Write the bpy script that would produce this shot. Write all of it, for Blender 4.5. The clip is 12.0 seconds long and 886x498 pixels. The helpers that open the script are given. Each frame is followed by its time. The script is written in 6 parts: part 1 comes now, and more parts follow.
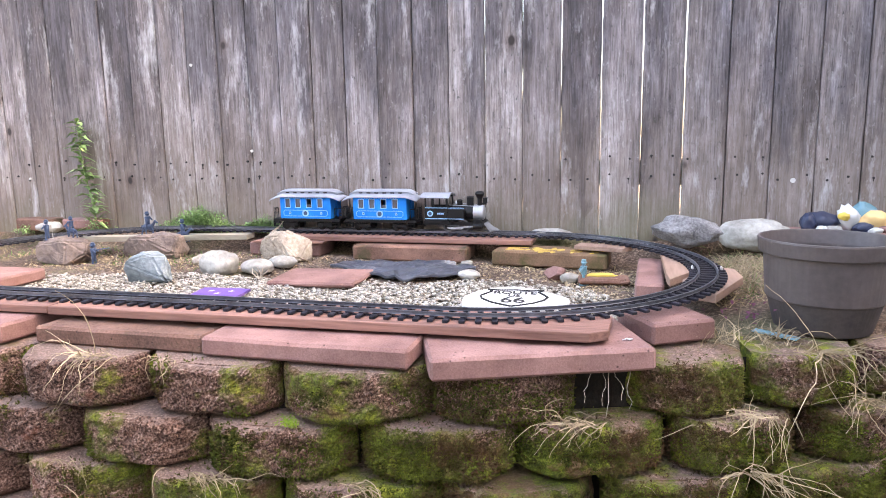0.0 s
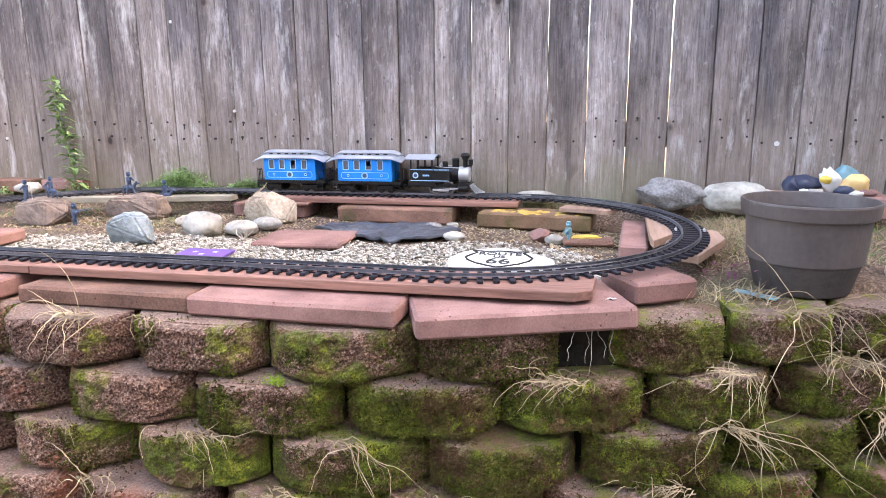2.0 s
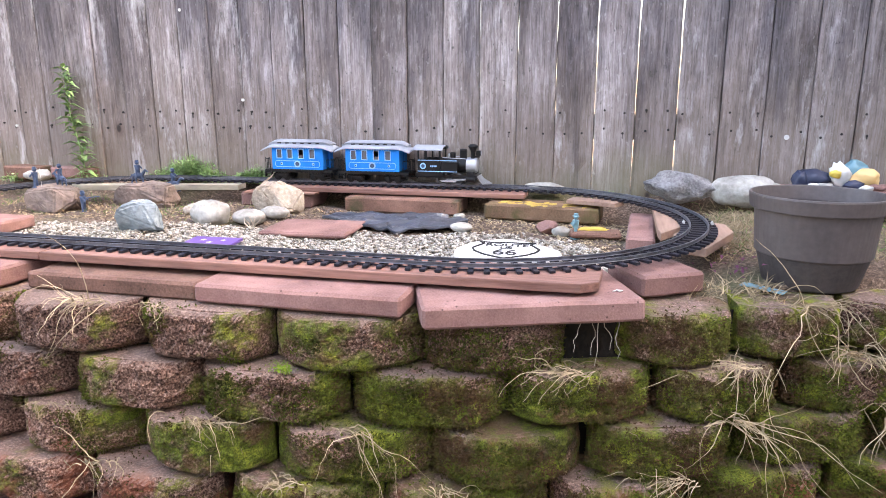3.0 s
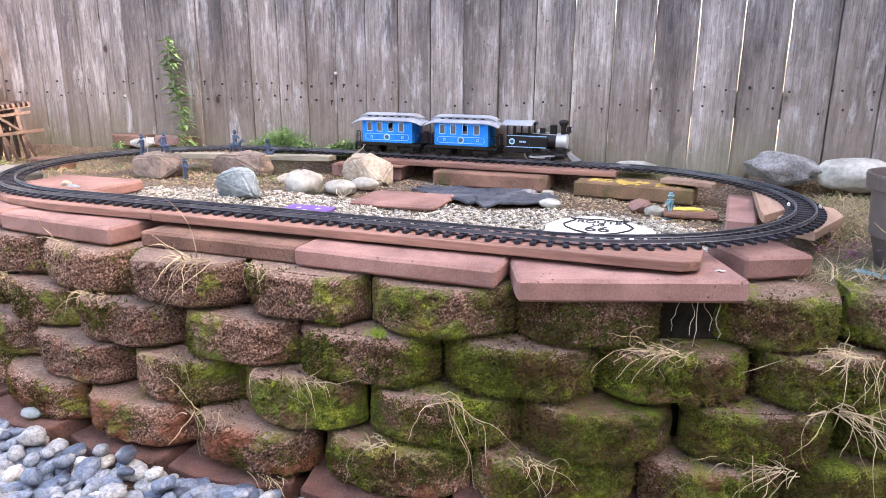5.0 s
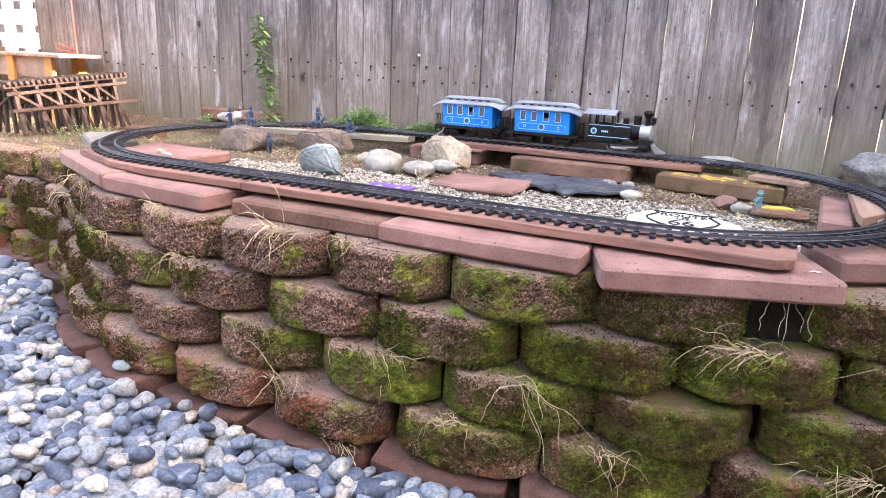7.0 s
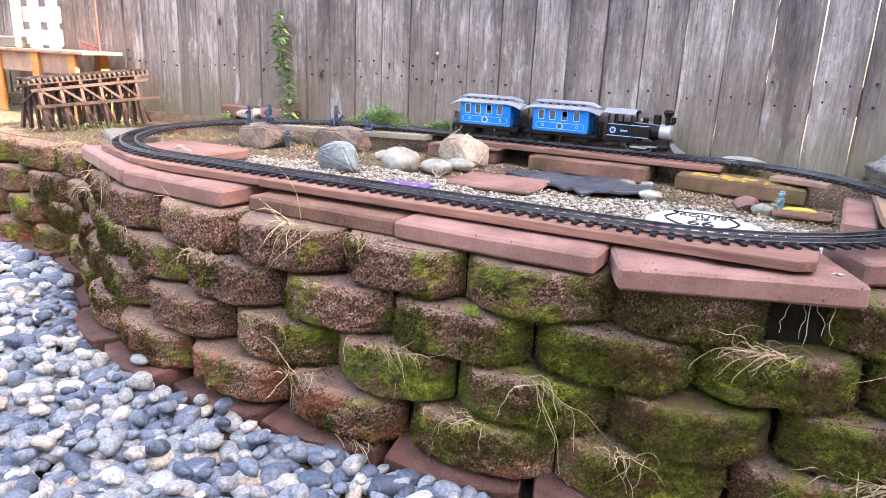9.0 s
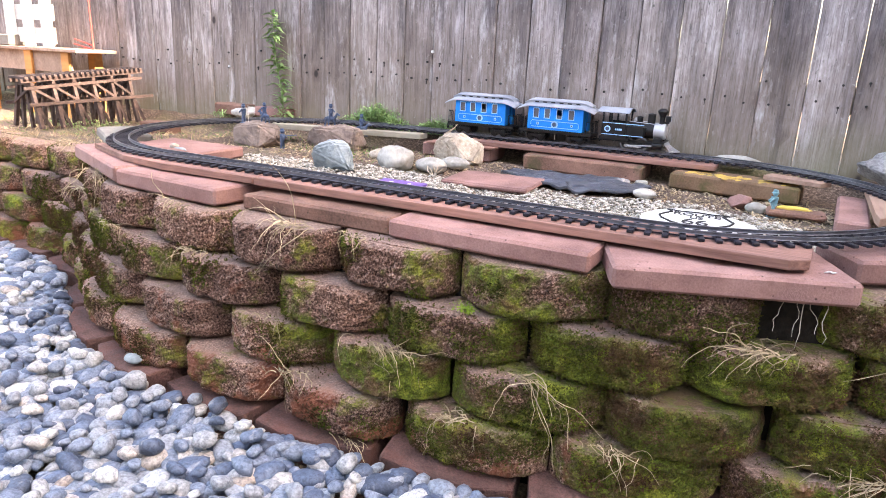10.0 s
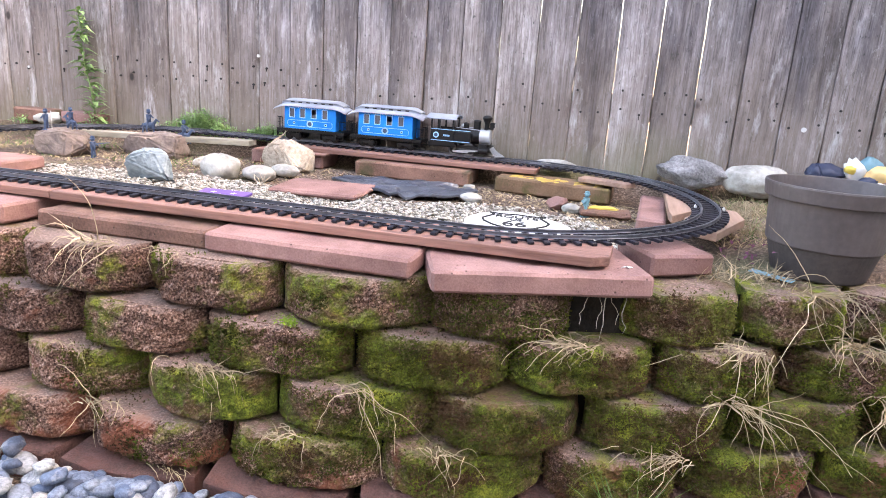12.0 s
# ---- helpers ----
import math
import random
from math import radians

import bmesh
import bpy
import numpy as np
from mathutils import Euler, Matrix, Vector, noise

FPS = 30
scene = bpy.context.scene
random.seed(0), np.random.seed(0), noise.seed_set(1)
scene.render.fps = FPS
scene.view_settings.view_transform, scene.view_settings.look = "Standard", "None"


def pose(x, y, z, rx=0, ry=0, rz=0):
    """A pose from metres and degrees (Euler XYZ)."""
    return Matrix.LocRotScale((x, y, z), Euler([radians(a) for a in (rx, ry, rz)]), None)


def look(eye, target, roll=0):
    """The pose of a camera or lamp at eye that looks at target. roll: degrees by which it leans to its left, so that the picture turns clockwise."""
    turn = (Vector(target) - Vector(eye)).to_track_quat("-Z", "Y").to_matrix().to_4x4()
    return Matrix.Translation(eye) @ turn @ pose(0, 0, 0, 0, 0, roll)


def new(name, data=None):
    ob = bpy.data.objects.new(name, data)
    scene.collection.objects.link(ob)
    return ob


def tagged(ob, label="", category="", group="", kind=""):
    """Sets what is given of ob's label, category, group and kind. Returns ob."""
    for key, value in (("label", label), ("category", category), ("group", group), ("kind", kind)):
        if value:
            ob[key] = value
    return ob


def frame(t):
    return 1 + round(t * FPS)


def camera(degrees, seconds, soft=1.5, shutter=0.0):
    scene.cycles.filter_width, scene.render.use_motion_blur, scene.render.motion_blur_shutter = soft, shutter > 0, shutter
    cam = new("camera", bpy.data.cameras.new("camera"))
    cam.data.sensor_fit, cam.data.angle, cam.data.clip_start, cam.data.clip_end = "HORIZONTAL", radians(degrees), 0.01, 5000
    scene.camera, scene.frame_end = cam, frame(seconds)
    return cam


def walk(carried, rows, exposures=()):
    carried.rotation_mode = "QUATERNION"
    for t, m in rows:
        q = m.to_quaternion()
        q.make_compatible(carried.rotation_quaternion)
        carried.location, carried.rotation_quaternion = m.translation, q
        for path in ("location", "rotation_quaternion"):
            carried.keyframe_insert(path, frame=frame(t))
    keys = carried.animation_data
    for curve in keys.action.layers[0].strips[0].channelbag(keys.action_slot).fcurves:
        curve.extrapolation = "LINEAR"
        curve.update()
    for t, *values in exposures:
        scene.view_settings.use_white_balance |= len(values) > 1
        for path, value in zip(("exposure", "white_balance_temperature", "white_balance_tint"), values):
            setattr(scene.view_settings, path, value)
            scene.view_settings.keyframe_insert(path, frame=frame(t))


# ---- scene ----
cam = camera(66.4, 12.0, soft=0.95)
PATH = [
    (0, (0.17, -0.019, 1.077), (-0.352, 1.884, 0.751), -1.0),
    (0.5, (0.171, -0.022, 1.073), (-0.348, 1.873, 0.696), -1.6),
    (1, (0.168, -0.023, 1.07), (-0.313, 1.877, 0.67), -1.2),
    (1.5, (0.167, -0.024, 1.07), (-0.311, 1.873, 0.653), -1.0),
    (2, (0.169, -0.022, 1.068), (-0.306, 1.872, 0.639), -0.6),
    (2.5, (0.172, -0.022, 1.068), (-0.3, 1.87, 0.627), -0.3),
    (4.5, (0.135, -0.043, 1.051), (-0.508, 1.786, 0.556), 0.1),
    (5, (0.129, -0.044, 1.05), (-0.565, 1.761, 0.538), 0.4),
    (5.5, (0.125, -0.045, 1.05), (-0.595, 1.744, 0.521), 1.6),
    (6, (0.117, -0.049, 1.043), (-0.628, 1.726, 0.5), 2.1),
    (6.5, (0.103, -0.062, 1.038), (-0.695, 1.688, 0.489), 2.4),
    (7, (0.096, -0.068, 1.037), (-0.761, 1.654, 0.487), 2.4),
    (7.5, (0.095, -0.067, 1.036), (-0.801, 1.635, 0.488), 2.5),
    (9.5, (0.097, -0.064, 1.033), (-0.803, 1.633, 0.478), 2.6),
    (10, (0.098, -0.063, 1.033), (-0.79, 1.64, 0.476), 2.7),
    (10.5, (0.1, -0.059, 1.034), (-0.772, 1.653, 0.48), 2.9),
    (11, (0.106, -0.055, 1.033), (-0.734, 1.675, 0.484), 3.0),
    (11.5, (0.123, -0.042, 1.037), (-0.583, 1.75, 0.497), 2.4),
    (12, (0.148, -0.034, 1.041), (-0.338, 1.835, 0.521), 3.8),
]
EXPOSURES = [(0.0, 3.72, 8000, 16), (2.5, 3.74, 8000, 16), (4.5, 3.66, 8000, 16), (11.0, 3.68, 8000, 16), (12.0, 3.84, 8000, 16)]
walk(cam, [(t, look(eye, target, roll)) for t, eye, target, roll in PATH], EXPOSURES)

# ---------------------------------------------------------------- light
world = bpy.data.worlds.new("sky")
scene.world = world
world.use_nodes = True
wn = world.node_tree
sky = wn.nodes.new("ShaderNodeTexSky")
sky.sky_type = "NISHITA"
sky.sun_disc = False
SUN_DIR = Vector((0.80, 0.02, 0.60)).normalized()
sky.sun_elevation = math.asin(SUN_DIR.z)
sky.sun_rotation = math.atan2(SUN_DIR.x, SUN_DIR.y)
sky.air_density, sky.dust_density, sky.ozone_density = 1.0, 3.0, 0.6
wn.links.new(sky.outputs[0], wn.nodes["Background"].inputs[0])
wn.nodes["Background"].inputs[1].default_value = 0.15
sun = new("sun", bpy.data.lights.new("sun", "SUN"))
sun.data.energy, sun.data.angle, sun.data.color = 2.4, radians(0.6), (1.0, 0.93, 0.83)
sun.matrix_world = look(SUN_DIR * 20, (0, 0, 0))

# ---------------------------------------------------------------- materials


def ramp(nt, fac, stops):
    n = nt.nodes.new("ShaderNodeValToRGB")
    el = n.color_ramp.elements
    while len(el) < len(stops):
        el.new(0.5)
    for e, (p, c) in zip(el, stops):
        e.position = p
        e.color = (*c, 1) if len(c) == 3 else c
    nt.links.new(fac, n.inputs[0])
    return n.outputs[0]


def maths(nt, op, a, b=None, clamp=False):
    n = nt.nodes.new("ShaderNodeMath")
    n.operation, n.use_clamp = op, clamp
    for i, v in enumerate((a, b)):
        if v is None:
            continue
        if isinstance(v, (int, float)):
            n.inputs[i].default_value = v
        else:
            nt.links.new(v, n.inputs[i])
    return n.outputs[0]


def blend(nt, fac, a, b, mode="MIX"):
    n = nt.nodes.new("ShaderNodeMix")
    n.data_type, n.blend_type = "RGBA", mode
    for i, v in ((0, fac), (6, a), (7, b)):
        if isinstance(v, (int, float)):
            n.inputs[i].default_value = v
        elif isinstance(v, tuple):
            n.inputs[i].default_value = (*v, 1)
        else:
            nt.links.new(v, n.inputs[i])
    return n.outputs[2]


def place(nt, scale=(1, 1, 1), by_object=0.0):
    """World position, scaled, and shifted by each object's own random number."""
    pos = nt.nodes.new("ShaderNodeNewGeometry").outputs["Position"]
    m = nt.nodes.new("ShaderNodeMapping")
    m.inputs["Scale"].default_value = scale
    nt.links.new(pos, m.inputs["Vector"])
    if by_object:
        rnd = nt.nodes.new("ShaderNodeObjectInfo").outputs["Random"]
        c = nt.nodes.new("ShaderNodeCombineXYZ")
        for i in range(3):
            nt.links.new(maths(nt, "MULTIPLY", rnd, by_object * (i + 1)), c.inputs[i])
        nt.links.new(c.outputs[0], m.inputs["Location"])
    return m.outputs[0]


def fuzz(nt, vec, scale, detail=5.0, rough=0.6):
    n = nt.nodes.new("ShaderNodeTexNoise")
    n.inputs["Scale"].default_value = scale
    n.inputs["Detail"].default_value = detail
    n.inputs["Roughness"].default_value = rough
    nt.links.new(vec, n.inputs["Vector"])
    return n.outputs["Fac"]


def lift(nt, height, strength, dist, bsdf):
    b = nt.nodes.new("ShaderNodeBump")
    b.inputs["Strength"].default_value = strength
    b.inputs["Distance"].default_value = dist
    nt.links.new(height, b.inputs["Height"])
    nt.links.new(b.outputs[0], bsdf.inputs["Normal"])


def blank(name):
    m = bpy.data.materials.new(name)
    m.use_nodes = True
    return m, m.node_tree, m.node_tree.nodes["Principled BSDF"]


def surface(name, dark, light, fine=60.0, coarse=6.0, rough=0.8, bump=0.4, dist=0.002, metal=0.0, vary=0.25,
            stretch=(1, 1, 1), over=None, island=False, spec=0.5, pits=0.0):
    """Grain between two colours, a coarse wash, a shade of its own for each object, and perhaps a growth over it."""
    m, nt, b = blank(name)
    vec = place(nt, stretch, 7.0)
    grain, wash = fuzz(nt, vec, fine), fuzz(nt, vec, coarse, 3)
    col = ramp(nt, grain, [(0.3, dark), (0.7, light)])
    col = blend(nt, 0.55, col, ramp(nt, wash, [(0.3, tuple(c * 0.62 for c in dark)), (0.7, light)]))
    if vary:
        if island:
            rnd = nt.nodes.new("ShaderNodeNewGeometry").outputs["Random Per Island"]
        else:
            rnd = nt.nodes.new("ShaderNodeObjectInfo").outputs["Random"]
        g = maths(nt, "ADD", maths(nt, "MULTIPLY", rnd, 2 * vary), 1 - vary)
        c = nt.nodes.new("ShaderNodeCombineXYZ")
        for i in range(3):
            nt.links.new(g, c.inputs[i])
        col = blend(nt, 1.0, col, c.outputs[0], "MULTIPLY")
    if over:
        tint, size, lo, hi = over
        patch = ramp(nt, fuzz(nt, vec, size, 6, 0.65), [(lo, (0, 0, 0)), (hi, (1, 1, 1))])
        col = blend(nt, patch, col, tint)
    if pits:
        v = nt.nodes.new("ShaderNodeTexVoronoi")
        v.inputs["Scale"].default_value = pits
        nt.links.new(vec, v.inputs["Vector"])
        own = nt.nodes.new("ShaderNodeSeparateColor")
        nt.links.new(v.outputs["Color"], own.inputs[0])
        hole = maths(nt, "MULTIPLY", maths(nt, "GREATER_THAN", own.outputs[0], 0.90), ramp(nt, v.outputs["Distance"], [(0.14, (1, 1, 1)), (0.24, (0, 0, 0))]))
        col = blend(nt, maths(nt, "MULTIPLY", hole, 0.75), col, tuple(c * 0.3 for c in dark))
        grain = maths(nt, "SUBTRACT", grain, hole)
    nt.links.new(col, b.inputs["Base Color"])
    b.inputs["Roughness"].default_value = rough
    b.inputs["Metallic"].default_value = metal
    b.inputs["Specular IOR Level"].default_value = spec
    if bump:
        lift(nt, maths(nt, "ADD", grain, maths(nt, "MULTIPLY", wash, 0.6)), bump, dist, b)
    return m


def plain(name, color, rough=0.5, metal=0.0, vary=0.12, scale=40.0):
    return surface(name, tuple(c * (1 - vary) for c in color), tuple(min(1, c * (1 + vary)) for c in color), scale, 7.0, rough, 0.12, 0.0006, metal, 0.0)


def fence_material():
    m, nt, b = blank("weathered_fence_wood")
    vec = place(nt, (1, 1, 0.05), 9.0)
    fine = fuzz(nt, vec, 210.0, 6, 0.7)
    mid = fuzz(nt, place(nt, (1, 1, 0.03), 9.0), 60.0, 4, 0.6)
    cloud = fuzz(nt, place(nt, (1, 1, 0.34), 5.0), 6.0, 9, 0.78)
    speck = fuzz(nt, place(nt, (1, 1, 0.5), 4.0), 70.0, 5, 0.75)
    col = ramp(nt, mid, [(0.30, (0.17, 0.150, 0.150)), (0.5, (0.265, 0.243, 0.243)), (0.70, (0.36, 0.338, 0.340))])
    col = blend(nt, 0.85, col, ramp(nt, fine, [(0.36, (0.38, 0.37, 0.37)), (0.48, (0.92, 0.92, 0.92)), (0.64, (1.25, 1.25, 1.25))]), "MULTIPLY")
    col = blend(nt, 1.0, col, ramp(nt, cloud, [(0.34, (0.34, 0.31, 0.32)), (0.45, (0.72, 0.69, 0.70)), (0.55, (1.02, 1.0, 1.02)), (0.66, (1.75, 1.78, 1.84))]), "MULTIPLY")
    col = blend(nt, ramp(nt, speck, [(0.60, (0, 0, 0)), (0.70, (0.6, 0.6, 0.6))]), col, (0.55, 0.54, 0.54))
    col = blend(nt, ramp(nt, speck, [(0.32, (0.85, 0.85, 0.85)), (0.40, (0, 0, 0))]), col, (0.05, 0.06, 0.06))
    rnd = nt.nodes.new("ShaderNodeObjectInfo").outputs["Random"]
    col = blend(nt, 1.0, col, ramp(nt, rnd, [(0.0, (0.60, 0.555, 0.55)), (0.3, (0.79, 0.77, 0.78)), (0.6, (0.93, 0.895, 0.87)), (1.0, (1.16, 1.14, 1.15))]), "MULTIPLY")
    # splashed soil along the foot of the boards, with an uneven upper edge
    pos = nt.nodes.new("ShaderNodeNewGeometry").outputs["Position"]
    sep = nt.nodes.new("ShaderNodeSeparateXYZ")
    nt.links.new(pos, sep.inputs[0])
    edge = maths(nt, "ADD", sep.outputs[2], maths(nt, "MULTIPLY", fuzz(nt, place(nt, (1, 1, 0.4), 3.0), 9.0), -0.42))
    soil = ramp(nt, edge, [(0.50, (0.90, 0.90, 0.90)), (1.12, (0.12, 0.12, 0.12))])
    col = blend(nt, soil, col, blend(nt, 0.55, col, (0.270, 0.205, 0.150)))
    green = maths(nt, "ADD", sep.outputs[2], maths(nt, "MULTIPLY", fuzz(nt, place(nt, (1, 1, 0.5), 0.0), 3.5), -0.5))
    col = blend(nt, ramp(nt, green, [(0.40, (0.45, 0.45, 0.45)), (0.56, (0, 0, 0))]), col, (0.13, 0.14, 0.055))
    # dark weather stains that hang down from the upper rail
    hang = maths(nt, "ADD", fuzz(nt, place(nt, (1, 1, 0.16), 6.0), 8.0, 6, 0.65), maths(nt, "MULTIPLY", maths(nt, "SUBTRACT", sep.outputs[2], 1.25), 0.30))
    col = blend(nt, ramp(nt, hang, [(0.46, (0, 0, 0)), (0.62, (0.85, 0.85, 0.85))]), col, blend(nt, 1.0, col, (0.40, 0.415, 0.475), "MULTIPLY"))
    pale = fuzz(nt, place(nt, (1, 1, 0.22), 8.0), 11.0, 7, 0.75)
    col = blend(nt, ramp(nt, pale, [(0.56, (0, 0, 0)), (0.70, (0.65, 0.65, 0.65))]), col, (0.60, 0.585, 0.59))
    # knots
    v = nt.nodes.new("ShaderNodeTexVoronoi")
    v.inputs["Scale"].default_value = 1.0
    nt.links.new(place(nt, (7.5, 0.0, 5.0), 11.0), v.inputs["Vector"])
    own = nt.nodes.new("ShaderNodeSeparateColor")
    nt.links.new(v.outputs["Color"], own.inputs[0])
    some = maths(nt, "GREATER_THAN", own.outputs[0], 0.66)
    knot = maths(nt, "MULTIPLY", some, ramp(nt, v.outputs["Distance"], [(0.07, (1, 1, 1)), (0.11, (0, 0, 0))]))
    ring = maths(nt, "MULTIPLY", some, ramp(nt, v.outputs["Distance"], [(0.09, (0.7, 0.7, 0.7)), (0.26, (0, 0, 0))]))
    col = blend(nt, ring, col, blend(nt, 1.0, col, (0.55, 0.47, 0.42), "MULTIPLY"))
    col = blend(nt, knot, col, (0.030, 0.022, 0.020))
    nt.links.new(col, b.inputs["Base Color"])
    b.inputs["Roughness"].default_value = 0.82
    lift(nt, maths(nt, "ADD", fine, maths(nt, "ADD", mid, speck)), 0.7, 0.002, b)
    return m


def block_material():
    """Split-faced red concrete with moss that thickens along the wall."""
    m, nt, b = blank("split_concrete_block")
    vec = place(nt, (1, 1, 1), 0.0)
    grit, lump, wash = fuzz(nt, vec, 190.0, 5, 0.75), fuzz(nt, vec, 45.0, 5), fuzz(nt, vec, 7.0, 4)
    col = ramp(nt, grit, [(0.385, (0.026, 0.013, 0.009)), (0.47, (0.150, 0.083, 0.060)), (0.56, (0.295, 0.185, 0.143)), (0.65, (0.58, 0.43, 0.355))])
    col = blend(nt, 0.6, col, ramp(nt, lump, [(0.3, (0.55, 0.5, 0.5)), (0.7, (1.3, 1.25, 1.22))]), "MULTIPLY")
    col = blend(nt, 0.6, col, ramp(nt, wash, [(0.3, (0.62, 0.55, 0.5)), (0.7, (1.25, 1.25, 1.28))]), "MULTIPLY")
    rnd = nt.nodes.new("ShaderNodeObjectInfo").outputs["Random"]
    col = blend(nt, 1.0, col, ramp(nt, rnd, [(0, (0.75, 0.72, 0.72)), (1, (1.2, 1.18, 1.15))]), "MULTIPLY")
    geo = nt.nodes.new("ShaderNodeNewGeometry")
    sep = nt.nodes.new("ShaderNodeSeparateXYZ")
    nt.links.new(geo.outputs["Position"], sep.inputs[0])
    up = nt.nodes.new("ShaderNodeSeparateXYZ")
    nt.links.new(geo.outputs["Normal"], up.inputs[0])
    # rusty patches low on the wall
    rust = maths(nt, "ADD", fuzz(nt, vec, 9.0, 4), maths(nt, "MULTIPLY", sep.outputs[2], -0.60))
    col = blend(nt, ramp(nt, rust, [(0.32, (0, 0, 0)), (0.43, (0.8, 0.8, 0.8))]), col, (0.25, 0.082, 0.045))
    # paler, mottled upward faces
    top_tint = maths(nt, "MULTIPLY", ramp(nt, up.outputs[2], [(0.6, (0, 0, 0)), (0.95, (0.7, 0.7, 0.7))]), fuzz(nt, vec, 24.0))
    col = blend(nt, top_tint, col, (0.46, 0.34, 0.29))
    moss = fuzz(nt, vec, 6.5, 6, 0.62)
    along = maths(nt, "MULTIPLY", maths(nt, "ADD", sep.outputs[0], 0.72), 0.26)
    along = maths(nt, "MAXIMUM", along, maths(nt, "MULTIPLY", maths(nt, "ADD", sep.outputs[0], 1.55), -0.035))
    along = maths(nt, "MINIMUM", along, 0.16)
    low = maths(nt, "MULTIPLY", maths(nt, "SUBTRACT", 0.56, sep.outputs[2]), 0.30)
    low = maths(nt, "MINIMUM", low, 0.055)
    low = maths(nt, "SUBTRACT", low, maths(nt, "MULTIPLY", maths(nt, "MAXIMUM", maths(nt, "SUBTRACT", 0.345, sep.outputs[2]), 0.0), 0.85))
    cover = maths(nt, "ADD", maths(nt, "ADD", maths(nt, "MULTIPLY", maths(nt, "SUBTRACT", moss, 0.5), 1.35), 0.525), maths(nt, "ADD", along, low))
    cover = maths(nt, "SUBTRACT", cover, ramp(nt, up.outputs[2], [(0.60, (0, 0, 0)), (0.95, (0.09, 0.09, 0.09))]))
    cover = maths(nt, "ADD", cover, maths(nt, "MULTIPLY", maths(nt, "SUBTRACT", rnd, 0.5), 0.13))
    cover = maths(nt, "ADD", cover, maths(nt, "MULTIPLY", fuzz(nt, vec, 70.0, 4), 0.14))
    mask = ramp(nt, cover, [(0.60, (0, 0, 0)), (0.69, (0.60, 0.60, 0.60)), (0.80, (0.97, 0.97, 0.97))])
    tint = ramp(nt, fuzz(nt, vec, 13.0, 6, 0.68), [(0.34, (0.016, 0.014, 0.003)), (0.44, (0.056, 0.062, 0.007)), (0.54, (0.106, 0.138, 0.014)), (0.66, (0.235, 0.250, 0.030))])
    tint = blend(nt, 0.6, tint, ramp(nt, fuzz(nt, vec, 300.0, 3, 0.6), [(0.36, (0.30, 0.30, 0.30)), (0.62, (1.75, 1.75, 1.75))]), "MULTIPLY")
    earth = ramp(nt, fuzz(nt, place(nt, (1, 1, 1.6), 2.0), 9.0, 5, 0.7), [(0.49, (0, 0, 0)), (0.60, (0.85, 0.85, 0.85))])
    tint = blend(nt, earth, tint, blend(nt, 0.72, col, (0.100, 0.046, 0.020)))
    col = blend(nt, mask, col, tint)
    nt.links.new(col, b.inputs["Base Color"])
    b.inputs["Roughness"].default_value = 0.92
    b.inputs["Specular IOR Level"].default_value = 0.25
    lift(nt, maths(nt, "ADD", maths(nt, "ADD", grit, lump), maths(nt, "MULTIPLY", mask, 0.8)), 1.0, 0.007, b)
    return m


def soil_material():
    m, nt, b = blank("dry_soil")
    vec = place(nt)
    a, c, d = fuzz(nt, vec, 120.0, 6, 0.7), fuzz(nt, vec, 20.0, 5), fuzz(nt, vec, 3.0, 4)
    col = ramp(nt, a, [(0.34, (0.030, 0.018, 0.012)), (0.52, (0.135, 0.088, 0.062)), (0.68, (0.36, 0.27, 0.205))])
    col = blend(nt, 0.7, col, ramp(nt, c, [(0.3, (0.5, 0.48, 0.45)), (0.7, (1.3, 1.25, 1.2))]), "MULTIPLY")
    col = blend(nt, ramp(nt, d, [(0.5, (0, 0, 0)), (0.68, (0.55, 0.55, 0.55))]), col, (0.13, 0.14, 0.05))
    nt.links.new(col, b.inputs["Base Color"])
    b.inputs["Roughness"].default_value = 0.95
    lift(nt, maths(nt, "ADD", a, c), 0.9, 0.006, b)
    return m


def pebble_material(name, stops, island, fine=130.0, rough=0.6):
    m, nt, b = blank(name)
    if island:
        rnd = nt.nodes.new("ShaderNodeNewGeometry").outputs["Random Per Island"]
    else:
        rnd = nt.nodes.new("ShaderNodeObjectInfo").outputs["Random"]
    col = ramp(nt, rnd, stops)
    vec = place(nt, (1, 1, 1), 5.0)
    n = fuzz(nt, vec, fine, 6, 0.7)
    vein = fuzz(nt, place(nt, (1, 0.4, 1), 3.0), fine * 0.28, 4, 0.6)
    col = blend(nt, 0.7, col, ramp(nt, n, [(0.36, (0.30, 0.32, 0.36)), (0.48, (0.90, 0.90, 0.92)), (0.62, (1.55, 1.54, 1.52))]), "MULTIPLY")
    col = blend(nt, ramp(nt, vein, [(0.60, (0, 0, 0)), (0.70, (0.4, 0.4, 0.4))]), col, (0.50, 0.49, 0.48))
    nt.links.new(col, b.inputs["Base Color"])
    b.inputs["Roughness"].default_value = rough
    lift(nt, n, 0.25, 0.0015, b)
    return m


